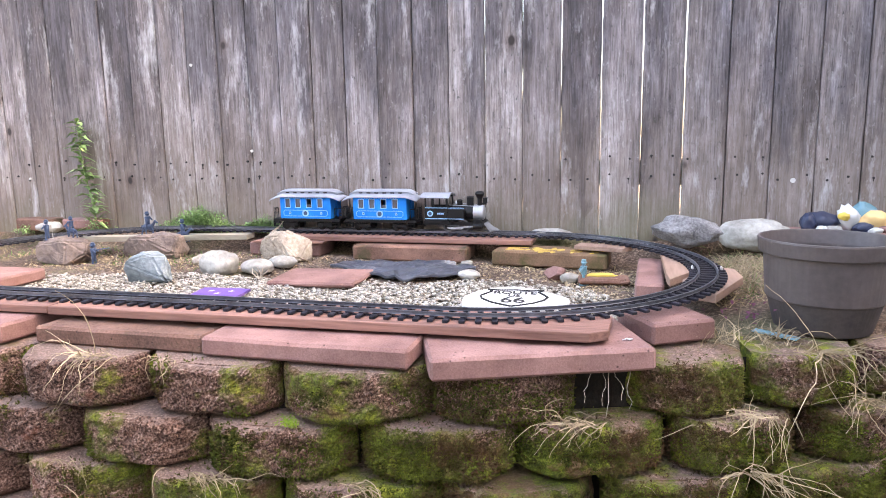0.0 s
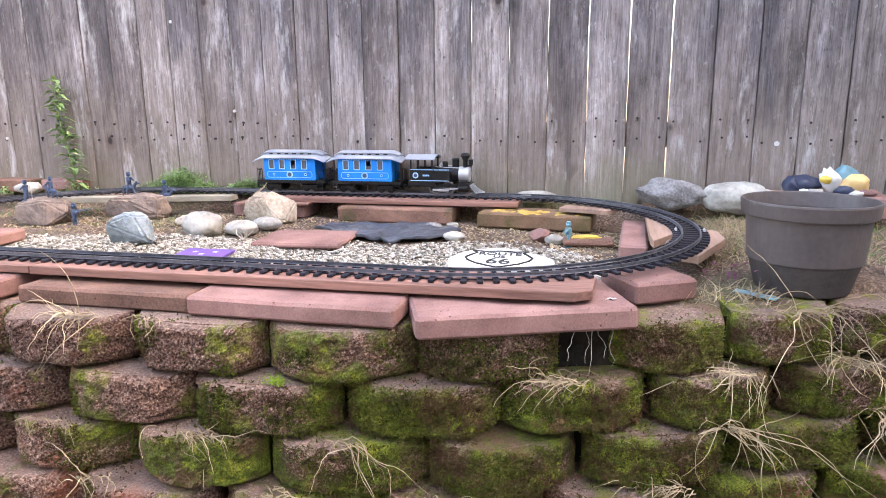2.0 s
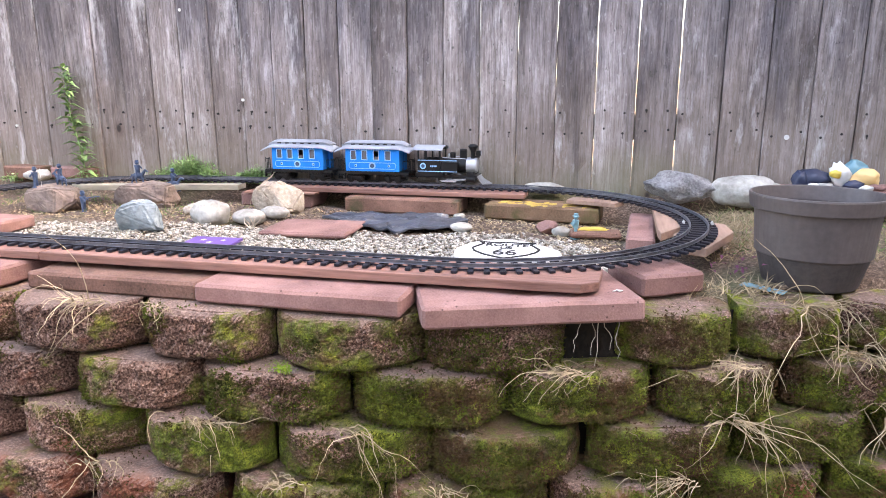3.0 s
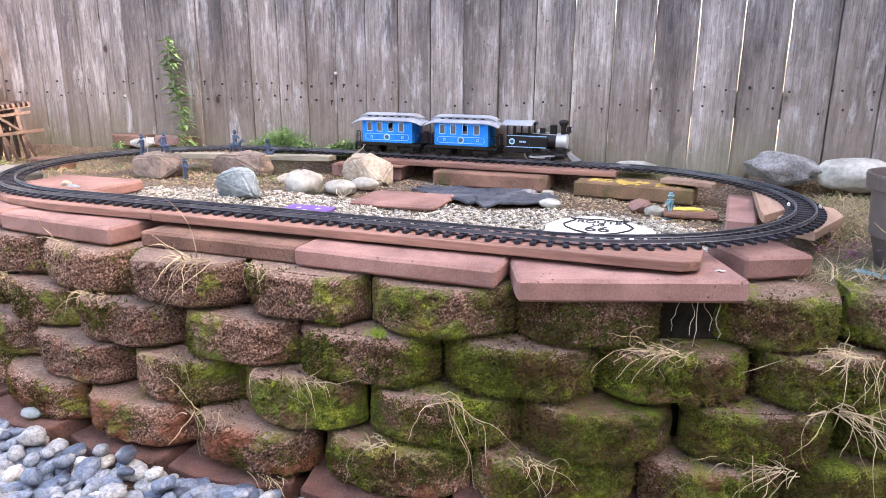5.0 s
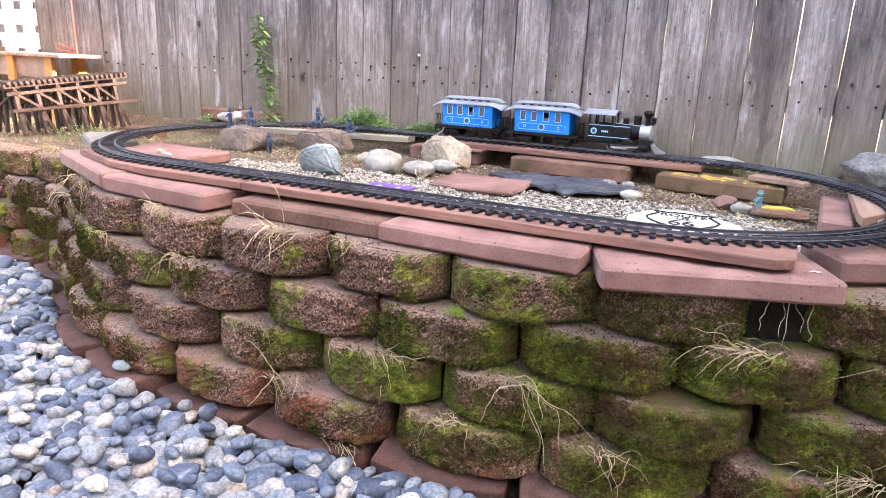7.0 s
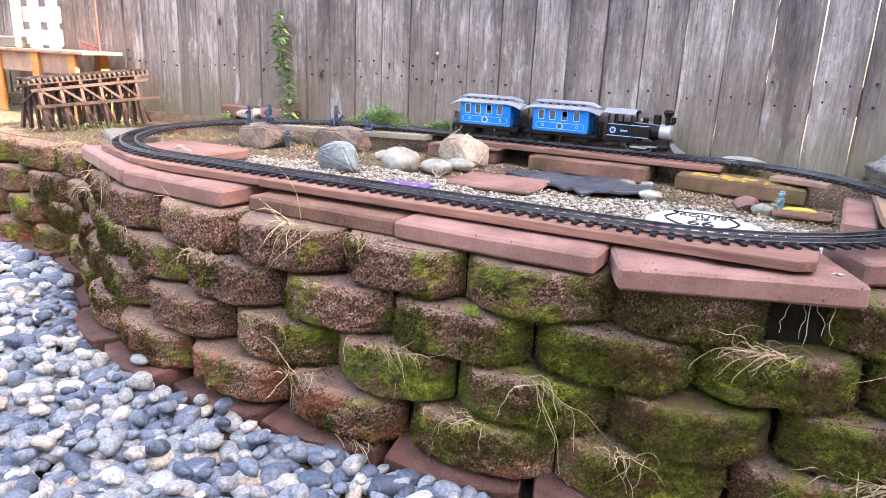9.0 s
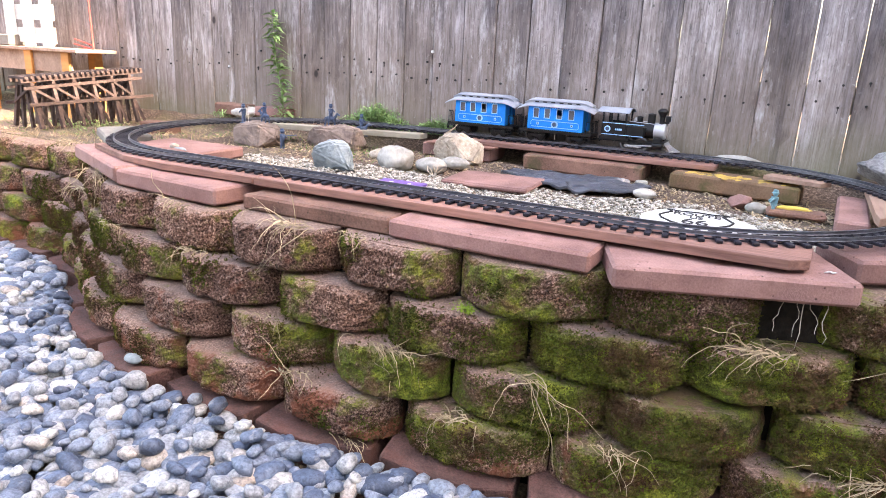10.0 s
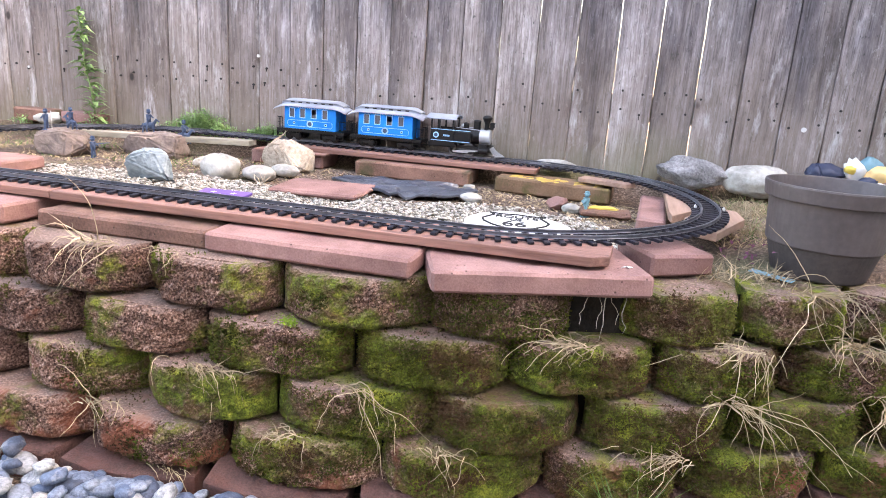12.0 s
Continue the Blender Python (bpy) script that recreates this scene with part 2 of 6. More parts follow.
FENCE = fence_material()
BLOCK = block_material()
SOIL = soil_material()
# backfill soil, near-black so that the joints' shade is in its colour
JOINT_SHADE_SOIL = surface("joint_shade_soil", (0.004, 0.003, 0.002), (0.020, 0.013, 0.008), 120.0, 20.0, 0.95, 0.6, 0.004, vary=0.0)
RIVER = [(0.0, (0.045, 0.058, 0.088)), (0.22, (0.085, 0.112, 0.165)), (0.42, (0.165, 0.19, 0.235)), (0.6, (0.27, 0.268, 0.265)), (0.74, (0.115, 0.145, 0.195)), (0.92, (0.46, 0.455, 0.44)), (1.0, (0.27, 0.215, 0.175))]
PEBBLE = pebble_material("river_pebble", RIVER, False)
PEBBLES = pebble_material("river_pebbles", RIVER, True)
GRAVEL = pebble_material("pea_gravel", [(0.0, (0.14, 0.115, 0.088)), (0.25, (0.27, 0.235, 0.19)), (0.6, (0.40, 0.362, 0.305)), (1.0, (0.57, 0.53, 0.465))], True, 160.0, 0.75)
PAVER = surface("pink_paver", (0.160, 0.070, 0.060), (0.380, 0.215, 0.188), 260.0, 7.0, 0.88, 0.45, 0.002, vary=0.10, over=((0.17, 0.085, 0.066), 9.0, 0.56, 0.76), pits=90.0)
OLD_PAVER = surface("weathered_paver", (0.085, 0.040, 0.026), (0.30, 0.160, 0.118), 200.0, 9.0, 0.92, 0.7, 0.003, vary=0.12, over=((0.065, 0.055, 0.022), 8.0, 0.55, 0.72), pits=80.0)
LICHEN_PAVER = surface("lichen_paver", (0.10, 0.058, 0.030), (0.28, 0.165, 0.10), 200.0, 9.0, 0.92, 0.7, 0.003, vary=0.0, over=((0.075, 0.070, 0.018), 8.0, 0.48, 0.64))
# lichen yellow, brightened to carry a sunlit spot in its colour
SUNLIT_LICHEN = surface("sunlit_yellow_lichen", (0.34, 0.20, 0.035), (0.72, 0.50, 0.12), 120.0, 14.0, 0.95, 0.9, 0.003, vary=0.0)
GREY_PAVER = surface("grey_paver", (0.15, 0.135, 0.12), (0.27, 0.25, 0.225), 200.0, 8.0, 0.9, 0.35, vary=0.08)
REDWOOD = surface("red_stained_plank", (0.085, 0.036, 0.027), (0.36, 0.185, 0.142), 170.0, 26.0, 0.8, 0.9, 0.0015, vary=0.12, stretch=(0.06, 1, 1))
PALE_WOOD = surface("pale_plank", (0.25, 0.145, 0.105), (0.50, 0.33, 0.25), 90.0, 10.0, 0.8, 0.5, 0.0012, vary=0.1, stretch=(1, 0.1, 1))
GREY_WOOD = surface("grey_plank", (0.24, 0.21, 0.16), (0.46, 0.42, 0.34), 90.0, 10.0, 0.85, 0.5, 0.0015, vary=0.12, stretch=(0.1, 1, 1))
TIE = surface("dark_plastic_sleeper", (0.006, 0.0058, 0.009), (0.024, 0.022, 0.033), 150.0, 12.0, 0.5, 0.25, 0.0008, vary=0.2, spec=0.3)
RAIL = surface("grey_rail", (0.06, 0.064, 0.078), (0.22, 0.23, 0.265), 60.0, 8.0, 0.32, 0.1, 0.0005, metal=0.5, vary=0.0)
BLUE = surface("blue_coach_paint", (0.0, 0.205, 0.68), (0.0, 0.27, 0.82), 40.0, 7.0, 0.45, 0.1, 0.0005, vary=0.0, spec=0.06)
ROOF = surface("grey_roof_plastic", (0.24, 0.27, 0.325), (0.37, 0.41, 0.48), 80.0, 9.0, 0.42, 0.1, 0.0005, vary=0.0)
BLACK = surface("black_plastic", (0.0030, 0.0030, 0.0036), (0.0065, 0.0065, 0.0075), 40.0, 7.0, 0.42, 0.1, 0.0005, vary=0.0, spec=0.35)
PALE_BLUE = plain("pale_blue_print", (0.30, 0.56, 0.84), 0.5)
SILVER = plain("silver_plastic", (0.46, 0.47, 0.49), 0.35, 0.4)
WHITE = plain("white_paint", (0.64, 0.635, 0.615), 0.55)
INK = plain("black_ink", (0.006, 0.006, 0.007), 0.7)
DIM_STEEL = plain("dim_steel", (0.16, 0.165, 0.175), 0.35, 0.5)
PANE = plain("dim_window_pane", (0.12, 0.125, 0.14), 0.15)
DIRTY_WHITE = surface("dirty_white_paint", (0.42, 0.41, 0.39), (0.66, 0.65, 0.62), 60.0, 9.0, 0.6, 0.2, vary=0.0)
POT = surface("brown_plastic_pot", (0.062, 0.049, 0.048), (0.115, 0.093, 0.091), 70.0, 6.0, 0.55, 0.2, 0.0008, vary=0.0, over=((0.20, 0.17, 0.15), 14.0, 0.62, 0.8))
POT_LOW = surface("darker_pot_foot", (0.034, 0.027, 0.026), (0.075, 0.060, 0.056), 110.0, 9.0, 0.75, 0.3, 0.001, vary=0.0)
STRAW = surface("dry_grass", (0.22, 0.150, 0.085), (0.58, 0.455, 0.285), 60.0, 9.0, 0.8, 0.0, vary=0.3, island=True)
MOSS_TUFT = surface("moss_fuzz", (0.028, 0.032, 0.006), (0.145, 0.170, 0.024), 22.0, 9.0, 0.95, 0.0, vary=0.5, island=True, spec=0.2, over=((0.080, 0.042, 0.020), 7.0, 0.44, 0.58))
GRASS = surface("green_grass", (0.055, 0.13, 0.022), (0.16, 0.28, 0.06), 60.0, 9.0, 0.6, 0.0, vary=0.35, island=True)
LEAF = surface("weed_leaf", (0.085, 0.20, 0.045), (0.33, 0.48, 0.19), 50.0, 9.0, 0.55, 0.0, vary=0.3, island=True)
MOSS = surface("bright_moss", (0.12, 0.20, 0.012), (0.30, 0.42, 0.03), 200.0, 20.0, 0.9, 0.5, 0.002, vary=0.0)
TAN_ROCK = surface("tan_rock", (0.20, 0.145, 0.095), (0.66, 0.57, 0.47), 80.0, 9.0, 0.88, 0.8, 0.006, vary=0.06)
BLUE_ROCK = surface("blue_grey_rock", (0.10, 0.13, 0.145), (0.33, 0.38, 0.40), 60.0, 11.0, 0.75, 0.6, 0.004, vary=0.05, stretch=(1, 1, 1.8))
WHITE_ROCK = surface("white_rock", (0.22, 0.205, 0.18), (0.54, 0.52, 0.475), 70.0, 12.0, 0.8, 0.6, 0.003, vary=0.06, over=((0.26, 0.23, 0.19), 15.0, 0.56, 0.74))
BROWN_ROCK = surface("brown_rock", (0.10, 0.07, 0.06), (0.34, 0.26, 0.22), 60.0, 9.0, 0.88, 0.8, 0.005, vary=0.15)
GREY_ROCK = surface("grey_rock", (0.09, 0.085, 0.09), (0.46, 0.44, 0.44), 130.0, 14.0, 0.88, 1.0, 0.006, vary=0.08)
SLATE = surface("black_pond_sheet", (0.035, 0.038, 0.050), (0.11, 0.12, 0.145), 60.0, 9.0, 0.4, 0.35, 0.003, vary=0.0)
PURPLE = plain("purple_paint", (0.17, 0.085, 0.34), 0.5)
FIGURE = plain("painted_blue_figure", (0.045, 0.075, 0.14), 0.5, 0.0, 0.5, 110.0)
ORANGE = surface("orange_stained_wood", (0.46, 0.17, 0.04), (0.74, 0.34, 0.10), 50.0, 8.0, 0.7, 0.2, vary=0.05, stretch=(0.15, 1, 1))
TIMBER = surface("brown_trestle_timber", (0.022, 0.012, 0.011), (0.105, 0.064, 0.056), 90.0, 10.0, 0.85, 0.4, vary=0.25)
PLASTER = surface("pale_render", (0.50, 0.47, 0.43), (0.62, 0.59, 0.55), 40.0, 2.0, 0.9, 0.2, vary=0.0)
YELLOW = plain("yellow_paint", (0.72, 0.52, 0.10), 0.6)
NAVY = plain("dark_blue_paint", (0.025, 0.035, 0.075), 0.5)
PEACH = plain("peach_paint", (0.75, 0.50, 0.22), 0.6)
CARD = plain("pale_blue_card", (0.14, 0.30, 0.35), 0.4)
RED = plain("red_paint", (0.62, 0.09, 0.07), 0.5)
PURPLE_LEAF = plain("purple_petal", (0.16, 0.045, 0.085), 0.8)

# ---------------------------------------------------------------- mesh helpers


def bake(bm, name, material, smooth=False):
    me = bpy.data.meshes.new(name)
    bm.to_mesh(me)
    bm.free()
    me.materials.append(material)
    if smooth:
        me.polygons.foreach_set("use_smooth", [True] * len(me.polygons))
    return me


def part(name, bm, material, parent, label="", smooth=False):
    ob = new(name, bake(bm, name, material, smooth))
    ob.parent = parent
    return tagged(ob, label)


def share(name, mesh, parent, m):
    ob = new(name, mesh)
    ob.parent = parent
    ob.matrix_basis = m
    return ob


def whole(name, bm, material, label, category, m=None, group="", kind="", smooth=False):
    ob = new(name, bake(bm, name, material, smooth))
    if m is not None:
        ob.matrix_basis = m
    return tagged(ob, label, category, group, kind)


def holder(name, label, category, m=None, group="", kind=""):
    ob = new(name)
    ob.empty_display_size = 0.05
    if m is not None:
        ob.matrix_basis = m
    return tagged(ob, label, category, group, kind)


def box(bm, x0, x1, y0, y1, z0, z1, bevel=0.0, m=None):
    vs = [bm.verts.new((x, y, z)) for x in (x0, x1) for y in (y0, y1) for z in (z0, z1)]
    fs = [bm.faces.new([vs[i] for i in q]) for q in ((0, 1, 3, 2), (4, 6, 7, 5), (0, 4, 5, 1), (2, 3, 7, 6), (0, 2, 6, 4), (1, 5, 7, 3))]
    if m is not None:
        bmesh.ops.transform(bm, matrix=m, verts=vs)
    if bevel:
        es = {e for f in fs for e in f.edges}
        bmesh.ops.bevel(bm, geom=list(es), offset=bevel, segments=1, affect="EDGES", profile=0.7)
    return bm


def rod(bm, a, b, r0, r1=None, n=8, caps=True):
    """A round bar from a to b."""
    r1 = r0 if r1 is None else r1
    a, b = Vector(a), Vector(b)
    q = (b - a).to_track_quat("Z", "Y").to_matrix()
    rings = [[bm.verts.new(p + q @ Vector((r * math.cos(2 * math.pi * i / n), r * math.sin(2 * math.pi * i / n), 0))) for i in range(n)] for p, r in ((a, r0), (b, r1))]
    for i in range(n):
        bm.faces.new((rings[0][i], rings[0][(i + 1) % n], rings[1][(i + 1) % n], rings[1][i]))
    if caps:
        bm.faces.new(list(reversed(rings[0])))
        bm.faces.new(rings[1])
    return bm


def beam(bm, a, b, w, h):
    """A square bar from a to b."""
    a, b = Vector(a), Vector(b)
    q = (b - a).to_track_quat("Z", "Y").to_matrix().to_4x4()
    return box(bm, -w / 2, w / 2, -h / 2, h / 2, 0, (b - a).length, 0, Matrix.Translation(a) @ q)


def lathe(bm, profile, n=32, m=None, caps=True):
    """A turned shape from (radius, height) pairs."""
    rings = [[bm.verts.new((r * math.cos(2 * math.pi * i / n), r * math.sin(2 * math.pi * i / n), z)) for i in range(n)] for r, z in profile]
    for lo, hi in zip(rings, rings[1:]):
        for i in range(n):
            bm.faces.new((lo[i], lo[(i + 1) % n], hi[(i + 1) % n], hi[i]))
    if caps:
        bm.faces.new(list(reversed(rings[0])))
        bm.faces.new(rings[-1])
    if m is not None:
        bmesh.ops.transform(bm, matrix=m, verts=[v for ring in rings for v in ring])
    return bm


def outline(bm, pts, z0, z1, bevel=0.0):
    """A slab with the given plan."""
    lo = [bm.verts.new((x, y, z0)) for x, y in pts]
    hi = [bm.verts.new((x, y, z1)) for x, y in pts]
    n = len(pts)
    fs = [bm.faces.new(list(reversed(lo))), bm.faces.new(hi)]
    fs += [bm.faces.new((lo[i], lo[(i + 1) % n], hi[(i + 1) % n], hi[i])) for i in range(n)]
    if bevel:
        bmesh.ops.bevel(bm, geom=list({e for f in fs for e in f.edges}), offset=bevel, segments=2, affect="EDGES", profile=0.6)
    bmesh.ops.recalc_face_normals(bm, faces=bm.faces[:])
    return bm


def stone(sx, sy, sz, seed, rough=0.25, sub=3, freq=1.6, flat=0.0):
    """A lumpy stone that stands on z = 0; flat cuts planes off it."""
    bm = bmesh.new()
    bmesh.ops.create_icosphere(bm, subdivisions=sub, radius=1.0)
    rng = random.Random(seed)
    off = Vector((rng.uniform(-50, 50), rng.uniform(-50, 50), rng.uniform(-50, 50)))
    cuts = []
    for _ in range(9 if flat else 0):
        d = Vector((rng.gauss(0, 1), rng.gauss(0, 1), rng.gauss(0, 0.8))).normalized()
        cuts.append((d, rng.uniform(1 - flat, 0.97)))
    for v in bm.verts:
        p = v.co.normalized()
        r = 1 + rough * noise.noise(p * freq + off) + rough * 0.4 * noise.noise(p * freq * 3 + off)
        p = p * r
        for d, k in cuts:
            over = p.dot(d) - k
            if over > 0:
                p -= d * over * 0.92
        v.co = Vector((p.x * sx, p.y * sy, p.z * sz))
    low = min(v.co.z for v in bm.verts)
    for v in bm.verts:
        v.co.z -= low * 0.8
    return bm


def tube(bm, pts, r0, r1, n=5):
    """A bent stem through pts."""
    pts = [Vector(p) for p in pts]
    rings = []
    for i, p in enumerate(pts):
        d = (pts[min(i + 1, len(pts) - 1)] - pts[max(i - 1, 0)])
        q = d.to_track_quat("Z", "Y").to_matrix()
        r = r0 + (r1 - r0) * i / (len(pts) - 1)
        rings.append([bm.verts.new(p + q @ Vector((r * math.cos(2 * math.pi * k / n), r * math.sin(2 * math.pi * k / n), 0))) for k in range(n)])
    for lo, hi in zip(rings, rings[1:]):
        for k in range(n):
            bm.faces.new((lo[k], lo[(k + 1) % n], hi[(k + 1) % n], hi[k]))
    bm.faces.new(list(reversed(rings[0])))
    bm.faces.new(rings[-1])
    return bm


def blade(bm, p, d, length, width, droop, rng, steps=4):
    """One bent blade of grass, tapered."""
    p, d = Vector(p), Vector(d).normalized()
    side = d.cross(Vector((rng.uniform(-1, 1), rng.uniform(-1, 1), 0.3))).normalized()
    last = None
    for i in range(steps + 1):
        w = width * (1 - i / steps) * 0.5 + 0.0002
        a, b = bm.verts.new(p + side * w), bm.verts.new(p - side * w)
        if last:
            bm.faces.new((last[0], last[1], b, a))
        last = (a, b)
        p = p + d * length / steps
        d = (d + Vector((rng.uniform(-0.15, 0.15), rng.uniform(-0.15, 0.15), -droop))).normalized()
    return bm


def smooth_path(pts, step):
    """Points at even steps along a smooth line through pts."""
    dense = []
    for i in range(len(pts) - 1):
        p0, p1, p2, p3 = (Vector(pts[min(max(k, 0), len(pts) - 1)]) for k in (i - 1, i, i + 1, i + 2))
        for k in range(24):
            t = k / 24
            dense.append(0.5 * (2 * p1 + (p2 - p0) * t + (2 * p0 - 5 * p1 + 4 * p2 - p3) * t * t + (3 * p1 - p0 - 3 * p2 + p3) * t ** 3))
    dense.append(Vector(pts[-1]))
    out, gone, want = [], 0.0, 0.0
    for a, b in zip(dense, dense[1:]):
        d = (b - a).length
        while want <= gone + d and d > 0:
            out.append((a + (b - a) * ((want - gone) / d), (b - a).normalized()))
            want += step
        gone += d
    return out

# ---------------------------------------------------------------- ground
WALL = [(2.6, 2.15), (1.7, 1.86), (1.05, 1.60), (0.57, 1.41), (0.20, 1.255), (-0.18, 1.135), (-0.60, 1.085), (-1.05, 1.07), (-1.38, 1.085), (-1.66, 1.165), (-1.90, 1.31), (-2.12, 1.45), (-2.35, 1.525), (-2.62, 1.555), (-3.1, 1.57), (-4.2, 1.62), (-6.0, 1.7)]
WALL_LINE = smooth_path([(x, y, 0) for x, y in WALL], 0.05)
TOP, COURSE, LOW = 0.646, 0.107, 0.166
FENCE_Y = 2.5


def terrace_height(x, y):
    rise = min(max((y - 2.40) / 0.10, 0), 1)
    left = min(max((-1.9 - x) / 0.4, 0), 1)
    right = min(max((x - 0.30) / 0.25, 0), 1)
    z = -0.035 * min(max((-2.0 - x) / 0.6, 0), 1) + 0.632 + 0.062 * rise * rise * (3 - 2 * rise) + 0.030 * right + 0.012 * left
    return z + 0.010 * noise.noise(Vector((x * 4, y * 4, 0.3))) + 0.005 * noise.noise(Vector((x * 13, y * 13, 1.3)))


def ground():
    bm = bmesh.new()
    bmesh.ops.create_grid(bm, x_segments=60, y_segments=60, size=60.0)
    for v in bm.verts:
        r = max(abs(v.co.x), abs(v.co.y)) / 60.0
        v.co.x, v.co.y = v.co.x * (0.05 + 0.95 * r) * (1 + 9 * r ** 6), v.co.y * (0.05 + 0.95 * r) * (1 + 9 * r ** 6)
        v.co.z = LOW - 0.02 + 0.01 * noise.noise(v.co * 0.8)
    whole("ground", bm, SOIL, "bare brown garden soil that carries the pebbles", "ground", kind="structure", smooth=True)


def terrace():
    """The raised bed between the block wall and the fence."""
    bm = bmesh.new()
    xs = np.linspace(-6.0, 2.6, 260)
    line = sorted((p.x, p.y) for p, _ in WALL_LINE)
    lx, ly = [p[0] for p in line], [p[1] for p in line]
    rows = []
    for x in xs:
        y0 = float(np.interp(x, lx, ly)) + 0.10
        col = [bm.verts.new((x, y0, LOW)), bm.verts.new((x, y0, TOP - 0.035))]
        for k in range(1, 46):
            y = y0 + (FENCE_Y + 0.35 - y0) * k / 45
            col.append(bm.verts.new((x, y, terrace_height(x, y))))
        rows.append(col)
    for a, b in zip(rows, rows[1:]):
        for k in range(len(a) - 1):
            bm.faces.new((a[k], b[k], b[k + 1], a[k + 1]))
    whole("terrace_soil", bm, SOIL, "raised bed of dry brown soil behind the block wall", "soil", kind="structure", smooth=True)


ground()
terrace()

# ---------------------------------------------------------------- fence
PITCH, FIRST = 0.14, -2.03


def board_mesh(seed):
    """A rough-sawn picket, slightly cupped and waney along its edges; one unit wide."""
    rng = random.Random(seed)
    bm = bmesh.new()
    w, t, h = 0.5, 0.016, 1.86
    rows = []
    for k in range(25):
        z = h * k / 24
        dx0, dx1 = rng.uniform(-0.008, 0.008), rng.uniform(-0.008, 0.008)
        cup = rng.uniform(-0.0012, 0.0012)
        rows.append([bm.verts.new(p) for p in ((-w + dx0, 0.0055, z), (-w + 0.012 + dx0, 0.0012, z), (-w + 0.035, 0, z), (0, cup, z), (w - 0.035, 0, z), (w - 0.012 + dx1, 0.0012, z), (w + dx1, 0.0055, z), (w + dx1, t, z), (-w + dx0, t, z))])
    for a, b in zip(rows, rows[1:]):
        for i in range(9):
            j = (i + 1) % 9
            bm.faces.new((a[i], a[j], b[j], b[i]))
    bm.faces.new(list(reversed(rows[0])))
    bm.faces.new(rows[-1])
    bmesh.ops.recalc_face_normals(bm, faces=bm.faces[:])
    return bake(bm, "board", FENCE)


OPEN_SEAMS = {9: 0.0026, 12: 0.0027, 13: 0.002, 14: 0.0014, 15: 0.0027, 16: 0.0024, 17: 0.003, 5: 0.001, 19: 0.0015}


def fence():
    body = holder("fence", "tall weathered grey board fence with dark knots and nails", "fence", pose(0, FENCE_Y, 0.64), kind="structure")
    meshes = [board_mesh(s) for s in range(10)]
    rng = random.Random(4)
    for k in range(-34, 38):
        x0 = FIRST + PITCH * k + OPEN_SEAMS.get(k, 0.0022) / 2
        x1 = FIRST + PITCH * (k + 1) - OPEN_SEAMS.get(k + 1, 0.0022) / 2
        share("board", rng.choice(meshes), body, pose((x0 + x1) / 2, rng.uniform(-0.004, 0.004), rng.uniform(0.0, 0.03), 0, 0, rng.uniform(-0.8, 0.8)) @ Matrix.Diagonal((x1 - x0, 1, 1, 1)))
        if k not in OPEN_SEAMS:
            share("back_board", meshes[k % 10], body, pose(FIRST + PITCH * k, 0.0195, -0.01) @ Matrix.Diagonal((0.10, 1, 1, 1)))
    for z in (0.30, 1.45):
        bm = bmesh.new()
        box(bm, -7.0, 3.4, 0.038, 0.076, z - 0.045, z + 0.045)
        part("rail", bm, GREY_WOOD, body)
    for i in range(5):
        bm = bmesh.new()
        x = -6.6 + 2.4 * i
        box(bm, x, x + 0.09, 0.078, 0.168, -0.5, 1.86)
        part("post", bm, GREY_WOOD, body)
    nails = bmesh.new()
    for k in range(-34, 38):
        for z in (0.285, 0.350):
            for dx in (0.03, 0.11):
                if rng.random() < (0.85 if z < 0.3 else 0.45):
                    x, zz = FIRST + PITCH * k + dx + rng.uniform(-0.012, 0.012), z + rng.uniform(-0.012, 0.012)
                    rod(nails, (x, 0.004, zz), (x, -0.0045, zz), 0.0048, 0.004, 7)
                    if rng.random() < 0.12:
                        box(nails, x - 0.0012, x + 0.0012, -0.0042, 0.0, zz - rng.uniform(0.008, 0.02), zz)
    tagged(part("nails", nails, NAIL, body, "rusty nail heads with dark streaks"), kind="stuff")
    # white discs stand in for daylight shining through small knot holes
    bright = bmesh.new()
    for x, z in ((-1.589, 1.389), (-1.33, 1.034), (0.706, 0.913), (-2.48, 0.92)):
        rod(bright, (x, 0.004, z - 0.64), (x, -0.005, z - 0.64), 0.0085 if x > 0 else 0.006, None, 10)
    part("white_knot_plug", bright, WHITE, body, "small white discs painting light through knot holes in the boards")


NAIL = plain("rusty_nail", (0.022, 0.018, 0.017), 0.8)
fence()

# ---------------------------------------------------------------- unseen walls, added to keep the garden in shade and cut low sky light
bm = bmesh.new()
box(bm, 5.2, 5.45, -9.0, 9.0, 0.1, 6.85)
whole("house_wall", bm, PLASTER, "plain pale unseen wall added to shade the garden from the sun", "wall", kind="structure")
bm = bmesh.new()
box(bm, -9.0, 5.2, -4.25, -4.0, 0.1, 4.2)
whole("house_wall_south", bm, PLASTER, "plain unseen wall added to cut the low sky light", "wall", kind="structure")

# ---------------------------------------------------------------- retaining wall
BLOCK_W, BLOCK_D = 0.292, 0.19


